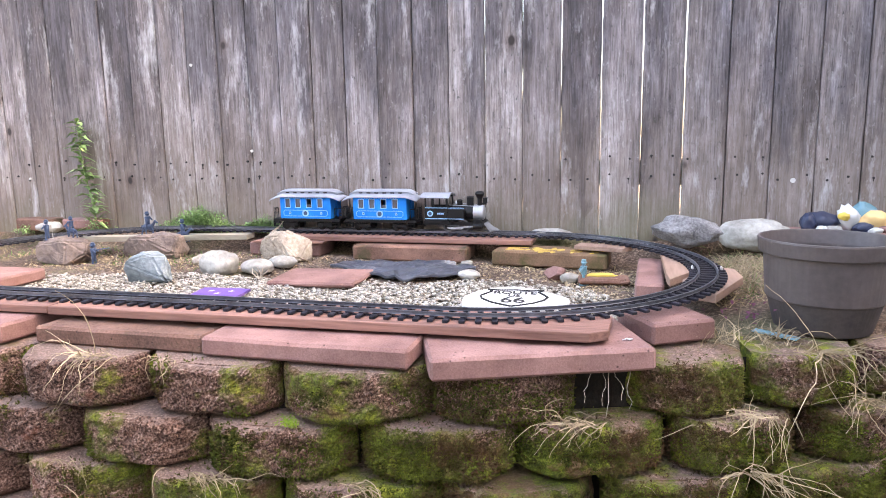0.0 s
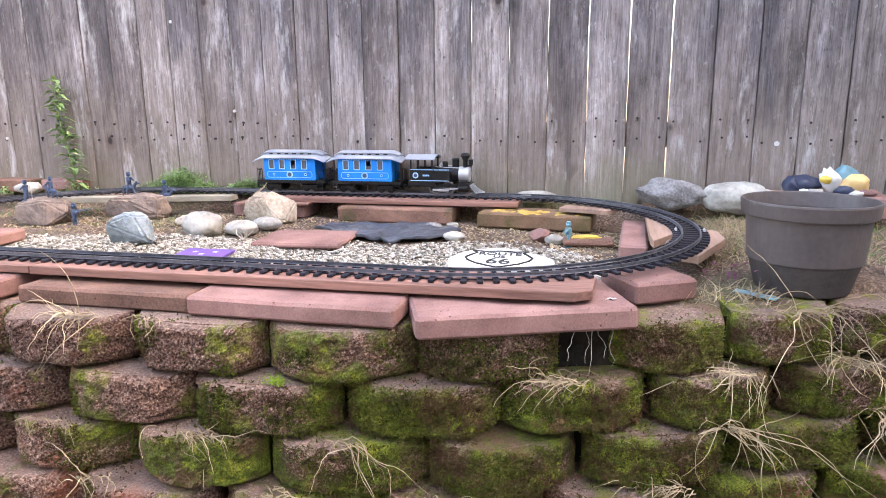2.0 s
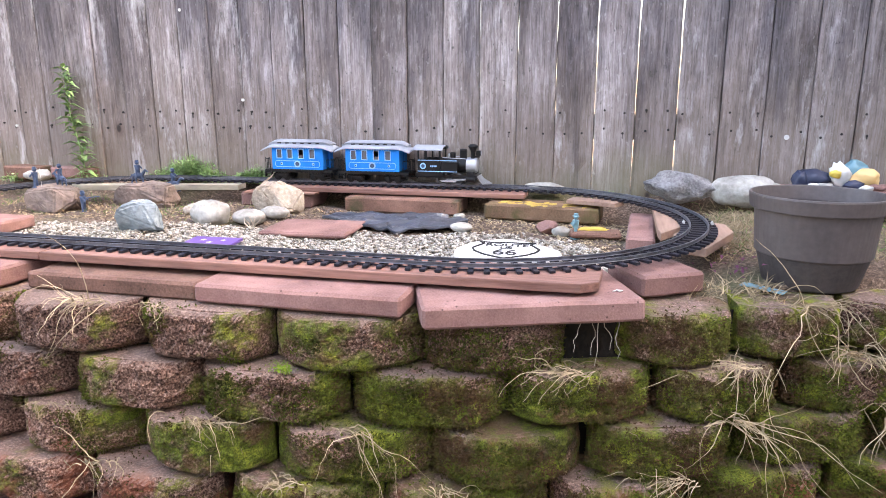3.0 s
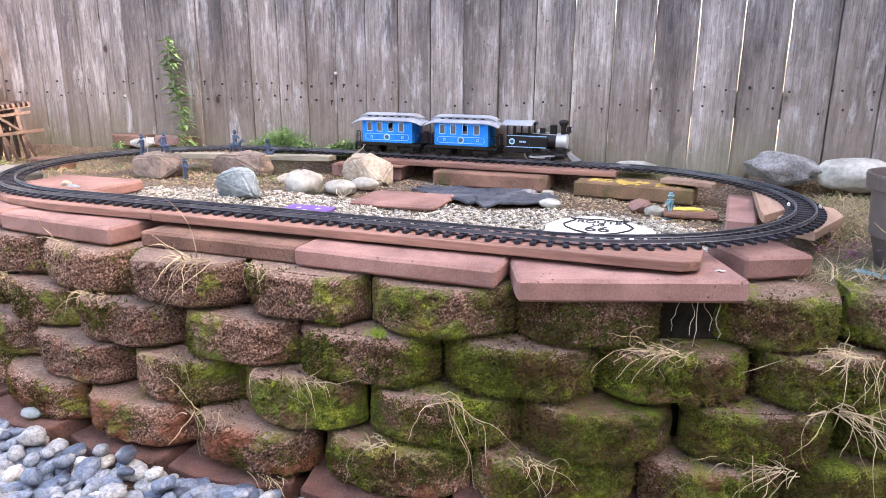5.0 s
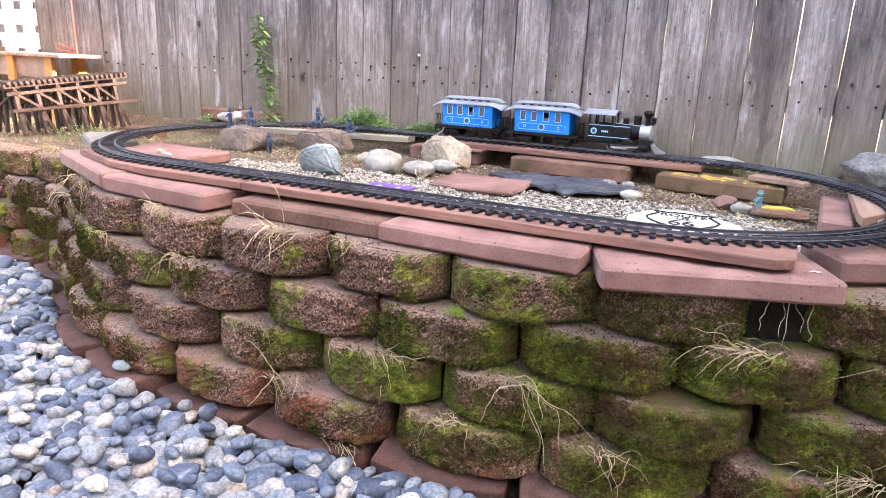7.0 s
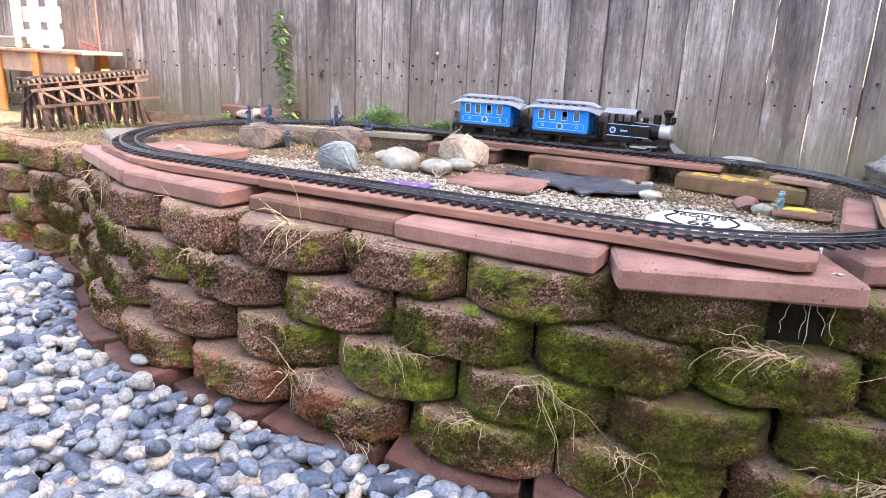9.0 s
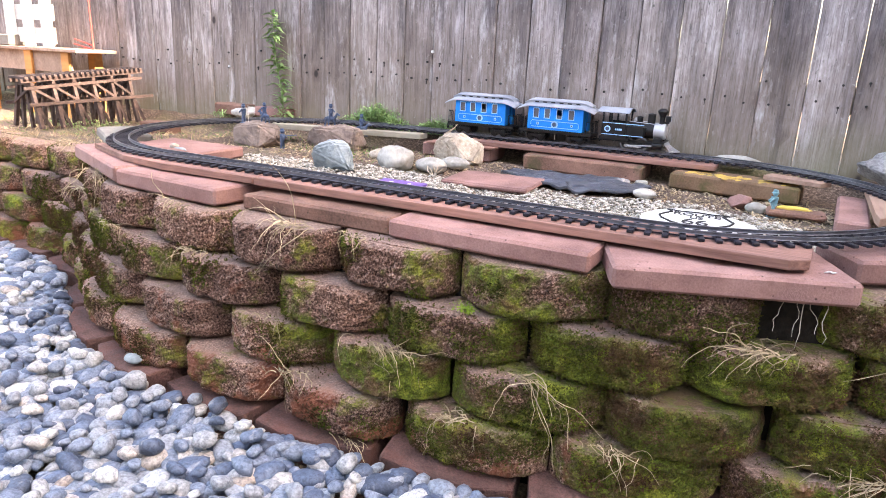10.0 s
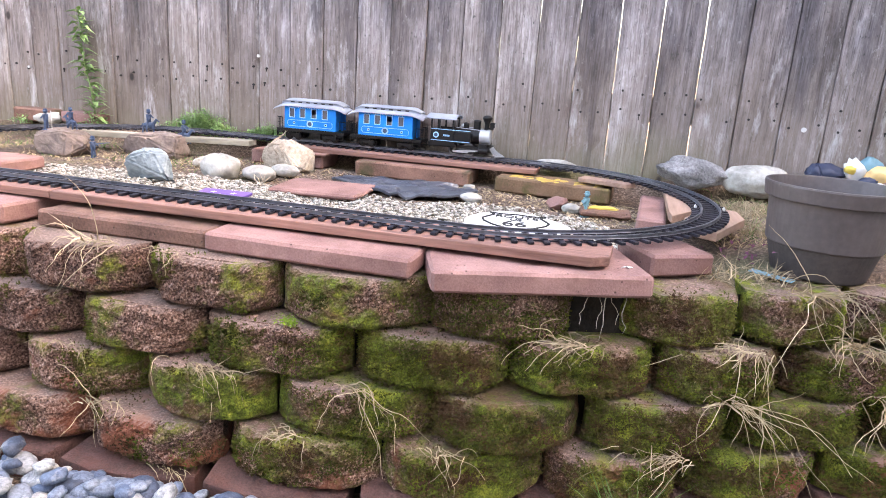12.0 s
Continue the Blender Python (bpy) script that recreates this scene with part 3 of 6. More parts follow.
def block_mesh(seed):
    """A split-faced wedge block with a rounded, rough front."""
    rng = random.Random(seed)
    off = Vector((seed * 3.7, seed * 1.9, 0))
    bm = bmesh.new()
    nu, nv = 60, 24
    w, h = BLOCK_W / 2, COURSE - 0.004
    power, bow, lean = rng.uniform(3.0, 4.6), rng.uniform(0.062, 0.085), rng.uniform(-0.012, 0.012)

    def front(u, v):
        x = w * u
        y = bow * abs(u) ** power + lean * u
        edge = max(0.0, abs(v - 0.5) * 2 - 0.70) / 0.30
        y += (0.013 if v > 0.5 else 0.024) * edge ** 2.0
        p = Vector((x * 15, v * h * 15, 0)) + off
        ridge = 1 - abs(noise.noise(p * 2.1 + Vector((3, 1, 4)))) * 2
        y += 0.010 * noise.noise(p * 0.8) + 0.006 * noise.noise(p * 3.0) - 0.004 * ridge + 0.0040 * noise.noise(p * 7.5) + 0.0016 * rng.uniform(-1, 1)
        return Vector((x * (1 - 0.02 * edge) + 0.004 * noise.noise(p * 1.7 + Vector((9, 0, 0))), y, h * v + 0.006 * noise.noise(p * 1.1 + Vector((0, 7, 0)))))

    grid = [[bm.verts.new(front(2 * i / nu - 1, j / nv)) for j in range(nv + 1)] for i in range(nu + 1)]
    for i in range(nu):
        for j in range(nv):
            bm.faces.new((grid[i][j], grid[i + 1][j], grid[i + 1][j + 1], grid[i][j + 1]))
    back = [[bm.verts.new((w * 0.72 * s, BLOCK_D, z)) for z in (0, h)] for s in (-1, 1)]
    side = [[bm.verts.new((w * 0.95 * s, bow + 0.03, z)) for z in (0, h)] for s in (-1, 1)]
    bm.faces.new([g[nv] for g in grid] + [side[1][1], back[1][1], back[0][1], side[0][1]])
    bm.faces.new([g[0] for g in reversed(grid)] + [side[0][0], back[0][0], back[1][0], side[1][0]])
    bm.faces.new(grid[0] + [side[0][1], side[0][0]])
    bm.faces.new(list(reversed(grid[nu])) + [side[1][0], side[1][1]])
    bm.faces.new((side[0][0], side[0][1], back[0][1], back[0][0]))
    bm.faces.new((side[1][1], side[1][0], back[1][0], back[1][1]))
    bm.faces.new((back[0][0], back[0][1], back[1][1], back[1][0]))
    bmesh.ops.recalc_face_normals(bm, faces=bm.faces[:])
    return bake(bm, "block", BLOCK)


# joints of each course that can be told apart, from right to left; the rest follow at even steps
JOINTS = [(0.66, 0.433, 0.112, -0.170, -0.486, -0.780, -1.085, -1.405, -1.70), (0.532, 0.290, -0.006, -0.318, -0.637, -0.939, -1.254, -1.575), (0.440, 0.160, -0.139, -0.463, -0.773, -1.087, -1.412, -1.72), (0.36, 0.090, -0.240, -0.564, -0.883, -1.207, -1.540)]
SETBACK, BLOCK_STEP = 0.022, 0.306


def sag(x):
    """The wall's far end stands a little lower."""
    return -0.035 * min(max((-2.0 - x) / 0.6, 0.0), 1.0)


def retaining_wall():
    body = holder("retaining_wall", "curved dry-laid wall of mossy red split concrete blocks", "wall", kind="structure")
    meshes = [block_mesh(s) for s in range(12)]
    rng = random.Random(11)
    for row, joints in enumerate(JOINTS):
        line = [p for p, _ in smooth_path([(x, y - SETBACK * row - 0.003, 0) for x, y in WALL], 0.01)]
        near = [min(range(len(line)), key=lambda i: abs(line[i].x - x)) for x in joints]
        step = round(BLOCK_STEP / 0.01)
        marks = list(range(near[0] - step, 0, -step))[::-1] + near + list(range(near[-1] + step, len(line), step))
        for a, b in zip(marks, marks[1:]):
            pa, pb = line[a], line[b]
            if row == 0 and a == near[1]:
                pb = line[b].lerp(pa, 0.26)
            d = pa - pb
            yaw = math.degrees(math.atan2(d.y, d.x)) + rng.uniform(-1.5, 1.5)
            mid = (pa + pb) / 2
            z = TOP - COURSE * (row + 1) + sag(mid.x) + rng.uniform(-0.002, 0.002)
            m = pose(mid.x, mid.y + rng.uniform(-0.009, 0.009) - 0.014, z, 0, rng.uniform(-0.9, 0.9), yaw)
            share("block", rng.choice(meshes), body, m @ Matrix.Diagonal(((d.length - 0.014) / BLOCK_W, 1, 1, 1)))
    # soil sheet behind the blocks; its near-black colour paints the shaded joints
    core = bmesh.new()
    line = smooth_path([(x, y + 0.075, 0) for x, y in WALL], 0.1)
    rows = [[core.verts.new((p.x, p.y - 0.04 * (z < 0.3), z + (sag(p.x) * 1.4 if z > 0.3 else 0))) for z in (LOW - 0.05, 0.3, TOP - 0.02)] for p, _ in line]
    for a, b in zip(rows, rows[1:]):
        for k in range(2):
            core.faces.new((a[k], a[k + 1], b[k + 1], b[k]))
    tagged(part("backfill", core, JOINT_SHADE_SOIL, body, "soil in the joints, coloured near-black for their shade"), kind="stuff")


retaining_wall()


def moss_cover(x, z):
    """How thickly moss grows at a place on the wall."""
    n = noise.noise(Vector((x * 7, 3.1, z * 7))) + 0.5 * noise.noise(Vector((x * 17, 1.7, z * 17)))
    return 1.5 * n + min(max((x + 0.75) * 1.1, (-1.55 - x) * 0.35), 0.62) + min((0.58 - z) * 1.5, 0.36) - 4.0 * max(0.0, 0.345 - z)


def edging():
    """Red curved edging blocks along the foot of the wall."""
    rng = random.Random(3)
    body = holder("edging", "row of worn red edging blocks along the wall's foot", "edging", kind="structure")
    for p, d in smooth_path([(x, y - 0.100, 0) for x, y in WALL], 0.322):
        bm = bmesh.new()
        pts = [(-0.146, 0.0), (-0.07, -0.022), (0.0, -0.030), (0.07, -0.022), (0.146, 0.0), (0.14, 0.16), (-0.14, 0.16)]
        outline(bm, [(x + rng.uniform(-0.004, 0.004), y + rng.uniform(-0.005, 0.005)) for x, y in pts], -0.06, 0.026, 0.006)
        ob = part("edging_block", bm, RUST, body)
        ob.matrix_basis = pose(p.x, p.y + rng.uniform(-0.012, 0.012), LOW + rng.uniform(0.012, 0.030), rng.uniform(-2, 5), rng.uniform(-3, 3), math.degrees(math.atan2(-d.y, -d.x)) + rng.uniform(-7, 7))


RUST = surface("rusty_edging", (0.030, 0.014, 0.011), (0.20, 0.096, 0.078), 190.0, 14.0, 0.92, 1.0, 0.005, vary=0.12, over=((0.13, 0.045, 0.032), 10.0, 0.52, 0.7))
edging()

# ---------------------------------------------------------------- pavers, bricks and planks under the track


def slab(name, cx, cy, z0, z1, length, depth, yaw, material, label, category="paver", bevel=0.006, tilt=(0, 0), group=""):
    """A cast slab, its front edge centred on (cx, cy), with chipped corners."""
    bm = bmesh.new()
    box(bm, -length / 2, length / 2, 0, depth, 0, z1 - z0, bevel)
    bmesh.ops.subdivide_edges(bm, edges=[e for e in bm.edges if e.calc_length() > 0.05], cuts=5, use_grid_fill=True)
    for v in bm.verts:
        v.co += Vector((noise.noise(v.co * 30 + Vector((cx, 0, 0))), noise.noise(v.co * 30 + Vector((0, 9, cx))), noise.noise(v.co * 30 + Vector((5, cx, 0))))) * 0.0016
        chip = noise.noise((v.co + Vector((cx, cy, 0))) * 22)
        if chip > 0.30 and v.co.z > (z1 - z0) * 0.6:
            v.co.z -= 0.010 * (chip - 0.30)
            v.co.y += 0.012 * (chip - 0.30) if v.co.y < 0.01 else 0
    return whole(name, bm, material, label, category, pose(cx, cy, z0, tilt[0], tilt[1], yaw), group)


PAVE = "pavers under the track"
slab("paver", -0.438, 1.130, 0.646, 0.686, 0.442, 0.20, 0.5, PAVER, "pink concrete paver resting on the wall under the track", group=PAVE)
slab("paver", -0.876, 1.140, 0.643, 0.682, 0.420, 0.20, 1.0, OLD_PAVER, "weathered mossy concrete paver on the wall under the track", tilt=(-1, 0), group=PAVE)
slab("paver", 0.034, 1.172, 0.640, 0.684, 0.425, 0.24, 21.5, PAVER, "pink concrete paver at the bend of the track", group=PAVE)
slab("paver", -1.340, 1.115, 0.646, 0.690, 0.400, 0.20, -4.0, PAVER, "pink concrete paver resting on the wall", group=PAVE)
slab("paver", -1.770, 1.225, 0.650, 0.694, 0.480, 0.22, -23.0, PAVER, "pink concrete paver where the track bends", group=PAVE)
slab("paver", 0.292, 1.412, 0.648, 0.694, 0.150, 0.15, 30.0, PAVER, "short worn red paver under the bend", group=PAVE)
slab("paver", -2.25, 1.600, 0.655, 0.690, 0.30, 0.16, -30.0, GREY_PAVER, "grey concrete paver beside the track", group=PAVE)
slab("paver", -1.800, 1.490, 0.645, 0.683, 0.34, 0.22, 2.0, PAVER, "pink paver lying inside the bend", group=PAVE)
slab("brick", -0.590, 2.270, 0.636, 0.690, 0.430, 0.17, 0.5, OLD_PAVER, "long mossy brown brick under the back track", "brick")
slab("brick", -0.085, 2.235, 0.636, 0.688, 0.390, 0.15, -4.5, LICHEN_PAVER, "long mossy brown brick under a sunlit yellow lichen spot", "brick")
# thin yellow discs that paint the sunlit, lichened top of the brick
bm = bmesh.new()
rng = random.Random(12)
for _ in range(46):
    u, v, r = rng.uniform(-0.15, 0.18), rng.uniform(0.012, 0.09), rng.uniform(0.006, 0.020)
    lathe(bm, [(r, 0.0), (r * 0.8, 0.0008), (r * 0.3, 0.0012)], 9, pose(u, v, 0, 0, 0, rng.uniform(0, 90)) @ Matrix.Diagonal((1.5, 0.7, 1, 1)), True)
whole("lichen_crust", bm, SUNLIT_LICHEN, "bright yellow lichen crust that paints the sunlit spot on the mossy brick", "lichen", pose(-0.085, 2.235, 0.6880, 0, 0, -4.5), kind="stuff")
slab("brick", -1.10, 2.300, 0.636, 0.688, 0.30, 0.15, 0.0, PAVER, "red brick under the back plank", "brick")
slab("brick", -2.16, 2.43, 0.700, 0.745, 0.20, 0.09, 3.0, PAVER, "red brick lying at the foot of the fence", "brick")
slab("brick", -2.42, 2.42, 0.690, 0.745, 0.20, 0.09, -4.0, OLD_PAVER, "old red brick at the foot of the fence", "brick")
slab("brick", 0.232, 1.80, 0.640, 0.686, 0.075, 0.40, -2.0, PAVER, "old red brick lying inside the bend", "brick")
slab("brick", -2.55, 2.08, 0.600, 0.665, 0.17, 0.09, 4.0, OLD_PAVER, "brown brick beyond the bend", "brick")
slab("stepping_slab", -0.745, 1.790, 0.638, 0.655, 0.28, 0.22, 4.0, PAVER, "flat pink slab lying on the gravel", "slab")
slab("brick", 0.11, 1.98, 0.640, 0.658, 0.15, 0.07, 4.0, OLD_PAVER, "broken red brick on the soil", "brick")


def plank(pts, z0, z1, material, label):
    bm = outline(bmesh.new(), pts, z0, z1, 0.0025)
    return whole("plank", bm, material, label, "plank", group="planks under the track")


plank([(-1.10, 1.192), (0.108, 1.226), (0.142, 1.252), (0.146, 1.350), (0.11, 1.362), (-1.10, 1.300)], 0.693, 0.712, REDWOOD, "red-stained cedar plank under the front track")
plank([(-1.86, 1.300), (-1.60, 1.205), (-1.42, 1.182), (-1.103, 1.192), (-1.103, 1.300), (-1.62, 1.40)], 0.695, 0.712, REDWOOD, "red-stained plank under the curved track")
plank([(-1.17, 2.315), (-0.15, 2.325), (-0.15, 2.43), (-1.17, 2.44)], 0.696, 0.712, REDWOOD, "red-stained plank under the back track")
plank([(-1.22, 2.275), (-0.93, 2.285), (-0.93, 2.330), (-1.22, 2.332)], 0.688, 0.696, REDWOOD, "thin red plank end under the back track")
plank([(-2.0, 2.14), (-1.28, 2.335), (-1.28, 2.395), (-2.02, 2.19)], 0.690, 0.711, GREY_WOOD, "grey weathered plank under the curved track")
plank([(0.0, 2.265), (0.16, 2.215), (0.19, 2.265), (0.02, 2.33)], 0.697, 0.711, PALE_WOOD, "pale wood offcut under the back bend")
plank([(0.280, 1.755), (0.335, 1.86), (0.352, 1.98), (0.335, 2.12), (0.285, 2.25), (0.275, 2.25), (0.275, 1.81)], 0.690, 0.711, PALE_WOOD, "pale wood board inside the bend")
plank([(0.300, 1.640), (0.372, 1.600), (0.462, 1.820), (0.455, 1.925), (0.405, 1.965), (0.31, 1.760)], 0.690, 0.711, PALE_WOOD, "pale wood board under the bend")

# ---------------------------------------------------------------- track
TRACK_Z, RADIUS, XR, XL, YC, SKEW = 0.713, 0.576, -0.198, -1.490, 1.848, 0.014
STRAIGHT = XR - XL
LOOP = 2 * STRAIGHT + 2 * math.pi * RADIUS


def on_oval(s):
    s %= LOOP
    arc = math.pi * RADIUS
    if s < STRAIGHT:
        return Vector((XL + s, YC + RADIUS, 0)), 0.0
    s -= STRAIGHT
    if s < arc:
        a = s / RADIUS
        return Vector((XR + RADIUS * math.sin(a), YC + RADIUS * math.cos(a), 0)), -a
    s -= arc
    if s < STRAIGHT:
        return Vector((XR - s, YC - RADIUS, 0)), -math.pi
    a = (s - STRAIGHT) / RADIUS
    return Vector((XL - RADIUS * math.sin(a), YC - RADIUS * math.cos(a), 0)), -math.pi - a


def on_track(s):
    """Place and heading at s metres round the loop, from the back left corner, running right."""
    p, a = on_oval(s)
    mid = Vector(((XL + XR) / 2, YC, 0))
    return mid + Matrix.Rotation(SKEW, 3, "Z") @ (p - mid), a + SKEW


def track():
    body = holder("toy_railway_track", "oval of dark plastic toy railway track with grey rails", "railway track", pose(0, 0, TRACK_Z))
    bm = bmesh.new()
    box(bm, -0.0062, 0.0062, -0.046, 0.046, 0, 0.0065, 0.0012)
    for y in (-0.0225, 0.0225):
        box(bm, -0.005, 0.005, y - 0.005, y + 0.005, 0.0065, 0.0088)
    tie = bake(bm, "sleeper", TIE)
    n = round(LOOP / 0.0305)
    for i in range(n):
        p, a = on_track(LOOP * i / n)
        share("sleeper", tie, body, pose(p.x, p.y, 0, 0, 0, math.degrees(a)))
    for side in (-0.0225, 0.0225):
        bm = bmesh.new()
        shape = [(-0.0026, 0.0085), (0.0026, 0.0085), (0.0010, 0.0096), (0.0010, 0.0130), (0.0018, 0.0138), (0.0018, 0.0162), (-0.0018, 0.0162), (-0.0018, 0.0138), (-0.0010, 0.0130), (-0.0010, 0.0096)]
        rings = []
        for i in range(240):
            p, a = on_track(LOOP * i / 240)
            out = Vector((-math.sin(a), math.cos(a), 0))
            rings.append([bm.verts.new(p + out * (side + u) + Vector((0, 0, v))) for u, v in shape])
        for i in range(240):
            a, b = rings[i], rings[(i + 1) % 240]
            for k in range(len(shape)):
                j = (k + 1) % len(shape)
                bm.faces.new((a[k], b[k], b[j], a[j]))
        bmesh.ops.recalc_face_normals(bm, faces=bm.faces[:])
        part("rail", bm, RAIL, body)
    web = bmesh.new()
    for side in (-0.0225, 0.0225):
        rings = []
        for i in range(240):
            p, a = on_track(LOOP * i / 240)
            out = Vector((-math.sin(a), math.cos(a), 0))
            rings.append([web.verts.new(p + out * (side + u) + Vector((0, 0, v))) for u, v in ((-0.0015, 0.001), (0.0015, 0.001), (0.0015, 0.0045), (-0.0015, 0.0045))])
        for i in range(240):
            a, b = rings[i], rings[(i + 1) % 240]
            for k in range(4):
                web.faces.new((a[k], b[k], b[(k + 1) % 4], a[(k + 1) % 4]))
    part("sleeper_web", web, TIE, body)


track()


def rail_joiners():
    """Pale metal clips where two lengths of track meet in the right-hand bend."""
    p, a = on_track(STRAIGHT + math.pi * RADIUS * 0.50)
    for side in (-1, 1):
        bm = bmesh.new()
        box(bm, -0.009, 0.009, -0.003, 0.003, 0, 0.006, 0.0008)
        for dx in (-0.005, 0.005):
            rod(bm, (dx, 0, 0.005), (dx, 0, 0.008), 0.002, None, 8)
        whole("rail_joiner", bm, WHITE, "pale metal clip joining two rails", "clip", pose(p.x, p.y, TRACK_Z + 0.0068, 0, 0, math.degrees(a)) @ Matrix.Translation((0, side * 0.036, 0)), "clips on the track")


rail_joiners()
bm = bmesh.new()
for k in range(4):
    leaf_pts = [(0.010 * math.cos(k * 1.7), 0.006 * math.sin(k * 1.7)), (0.010 * math.cos(k * 1.7 + 0.5) + 0.006, 0.004 + 0.006 * math.sin(k * 1.7 + 0.5)), (0.002, 0.008)]
    outline(bm, leaf_pts, 0.0005 * k, 0.0005 * k + 0.001)
whole("paper_scrap", bm, WHITE, "torn white paper scrap on the pink paver", "scrap", pose(0.175, 1.285, 0.685, 0, 0, 20))

# ---------------------------------------------------------------- train
RAIL_TOP = TRACK_Z + 0.0162


def letters(name, text, size, m, parent, material):
    """Raised lettering in the built-in font, turned to mesh."""
    cu = bpy.data.curves.new(name, "FONT")
    cu.offset = 0.0007
    cu.body, cu.size, cu.extrude, cu.align_x, cu.align_y = text, size, 0.0004, "CENTER", "CENTER"
    tmp = bpy.data.objects.new(name, cu)
    me = bpy.data.meshes.new_from_object(tmp)
    bpy.data.objects.remove(tmp)
    me.materials.clear()
    me.materials.append(material)
    ob = new(name, me)
    ob.parent = parent
    ob.matrix_basis = m
    return ob


def wheel(r):
    bm = bmesh.new()
    lathe(bm, [(r * 0.25, -0.004), (r * 0.80, -0.004), (r, -0.004), (r, 0.003), (r * 1.1, 0.003), (r * 1.1, 0.005), (r * 0.3, 0.005)], 20, pose(0, 0, 0, 90))
    return bake(bm, "wheel", BLACK, False)


def spoked_wheel(r):
    bm = bmesh.new()
    m = pose(0, 0, 0, 90)
    lathe(bm, [(r * 0.82, -0.003), (r, -0.003), (r, 0.003), (r * 1.08, 0.003), (r * 1.08, 0.005), (r * 0.82, 0.005), (r * 0.82, -0.003)], 24, m)
    for k in range(10):
        a = 2 * math.pi * k / 10
        rod(bm, (0, 0, 0), (r * 0.86 * math.cos(a), 0, r * 0.86 * math.sin(a)), 0.0012, None, 5)
    lathe(bm, [(r * 0.22, -0.005), (r * 0.22, 0.004)], 12, m)
    return bake(bm, "wheel", DIM_STEEL)


COACH_WHEEL, DRIVER = wheel(0.0145), spoked_wheel(0.021)


def coach(s):
    """A small open-platform coach, its middle s metres round the loop."""
    p, a = on_track(s)
    body = holder("toy_coach", "bright blue toy passenger coach with a grey clerestory roof", "toy train", pose(p.x, p.y, RAIL_TOP, 0, 0, math.degrees(a)) @ Matrix.Scale(1.06, 4), "coaches of the toy train")
    L, W, Z0, Z1 = 0.100, 0.048, 0.042, 0.122
    # side and end walls with real window openings
    wins = [(-0.079, -0.061), (-0.038, -0.020), (0.006, 0.024), (0.049, 0.067)]
    zlo, zhi = 0.083, 0.113
    bm = bmesh.new()
    for s2 in (-1, 1):
        y0, y1 = sorted((s2 * W, s2 * (W - 0.003)))
        box(bm, -L, L, y0, y1, Z0, zlo)
        box(bm, -L, L, y0, y1, zhi, Z1)
        edge = -L
        for w0, w1 in wins:
            box(bm, edge, w0, y0, y1, zlo, zhi)
            edge = w1
        box(bm, edge, L, y0, y1, zlo, zhi)
        x0, x1 = sorted((s2 * L, s2 * (L - 0.003)))
        box(bm, x0, x1, -W + 0.003, -0.014, Z0, Z1)
        box(bm, x0, x1, 0.014, W - 0.003, Z0, Z1)
        box(bm, x0, x1, -0.014, 0.014, 0.112, Z1)
    part("body", bm, BLUE, body)
    bm = bmesh.new()
    box(bm, -L + 0.004, L - 0.004, -W + 0.004, W - 0.004, Z0 - 0.002, Z0 + 0.004)
    part("floor", bm, BLACK, body)
    for s2 in (-1, 1):
        bm = bmesh.new()
        box(bm, s2 * (L - 0.006) - 0.001, s2 * (L - 0.006) + 0.001, -0.014, 0.014, Z0 + 0.004, 0.112)
        part("door", bm, BLUE, body)
        for w0, w1 in wins:
            bm = bmesh.new()
            y = s2 * (W + 0.0008)
            f = 0.0022
            for x0, x1, z0, z1 in ((w0 - f, w0, zlo - f, zhi + f), (w1, w1 + f, zlo - f, zhi + f), (w0, w1, zhi, zhi + f), (w0, w1, zlo - f, zlo)):
                box(bm, x0, x1, y - 0.0008, y + 0.0008, z0, z1)
            fr = part("window_frame", bm, PALE_BLUE, body)
            bm = bmesh.new()
            top = zhi if (w0, w1) != wins[2] else zlo + 0.011
            box(bm, w0, w1, s2 * (W - 0.002) - 0.0005, s2 * (W - 0.002) + 0.0005, zlo, top)
            part("pane", bm, PANE, fr)
        # printed panel line, round emblem, small squares and a name line that cannot be read
        bm = bmesh.new()
        y = s2 * (W + 0.0006)
        x0, x1, z0, z1, t = -0.088, 0.088, 0.050, 0.073, 0.0016
        for bx in ((x0 + 0.006, x1 - 0.006, z0, z0 + t), (x0 + 0.006, x1 - 0.006, z1 - t, z1), (x0, x0 + t, z0 + 0.006, z1 - 0.006), (x1 - t, x1, z0 + 0.006, z1 - 0.006)):
            box(bm, bx[0], bx[1], y - 0.0005, y + 0.0005, bx[2], bx[3])
        for cx, cz, ax, az in ((x0, z0, 1, 1), (x1, z0, -1, 1), (x0, z1, 1, -1), (x1, z1, -1, -1)):
            beam(bm, (cx + ax * 0.0008, y, cz + az * 0.006), (cx + ax * 0.006, y, cz + az * 0.0008), 0.0016, 0.001)
        part("panel_line", bm, PALE_BLUE, body)
        bm = bmesh.new()
        for i in range(15):
            w = 0.0042 if i % 4 else 0.0028
            box(bm, -0.066 + i * 0.009, -0.066 + i * 0.009 + w, y - 0.0004, y + 0.0004, 0.1165, 0.1205)
        part("name_bars", bm, PALE_BLUE, body)
        bm = bmesh.new()
        rod(bm, (0, s2 * W, 0.0615), (0, s2 * (W + 0.0012), 0.0615), 0.0125, None, 24)
        em = part("emblem", bm, PALE_BLUE, body, "round printed emblem")
        bm = bmesh.new()
        rod(bm, (0, s2 * W, 0.0615), (0, s2 * (W + 0.0017), 0.0615), 0.0078, None, 20)
        part("emblem_centre", bm, FIGURE, em)
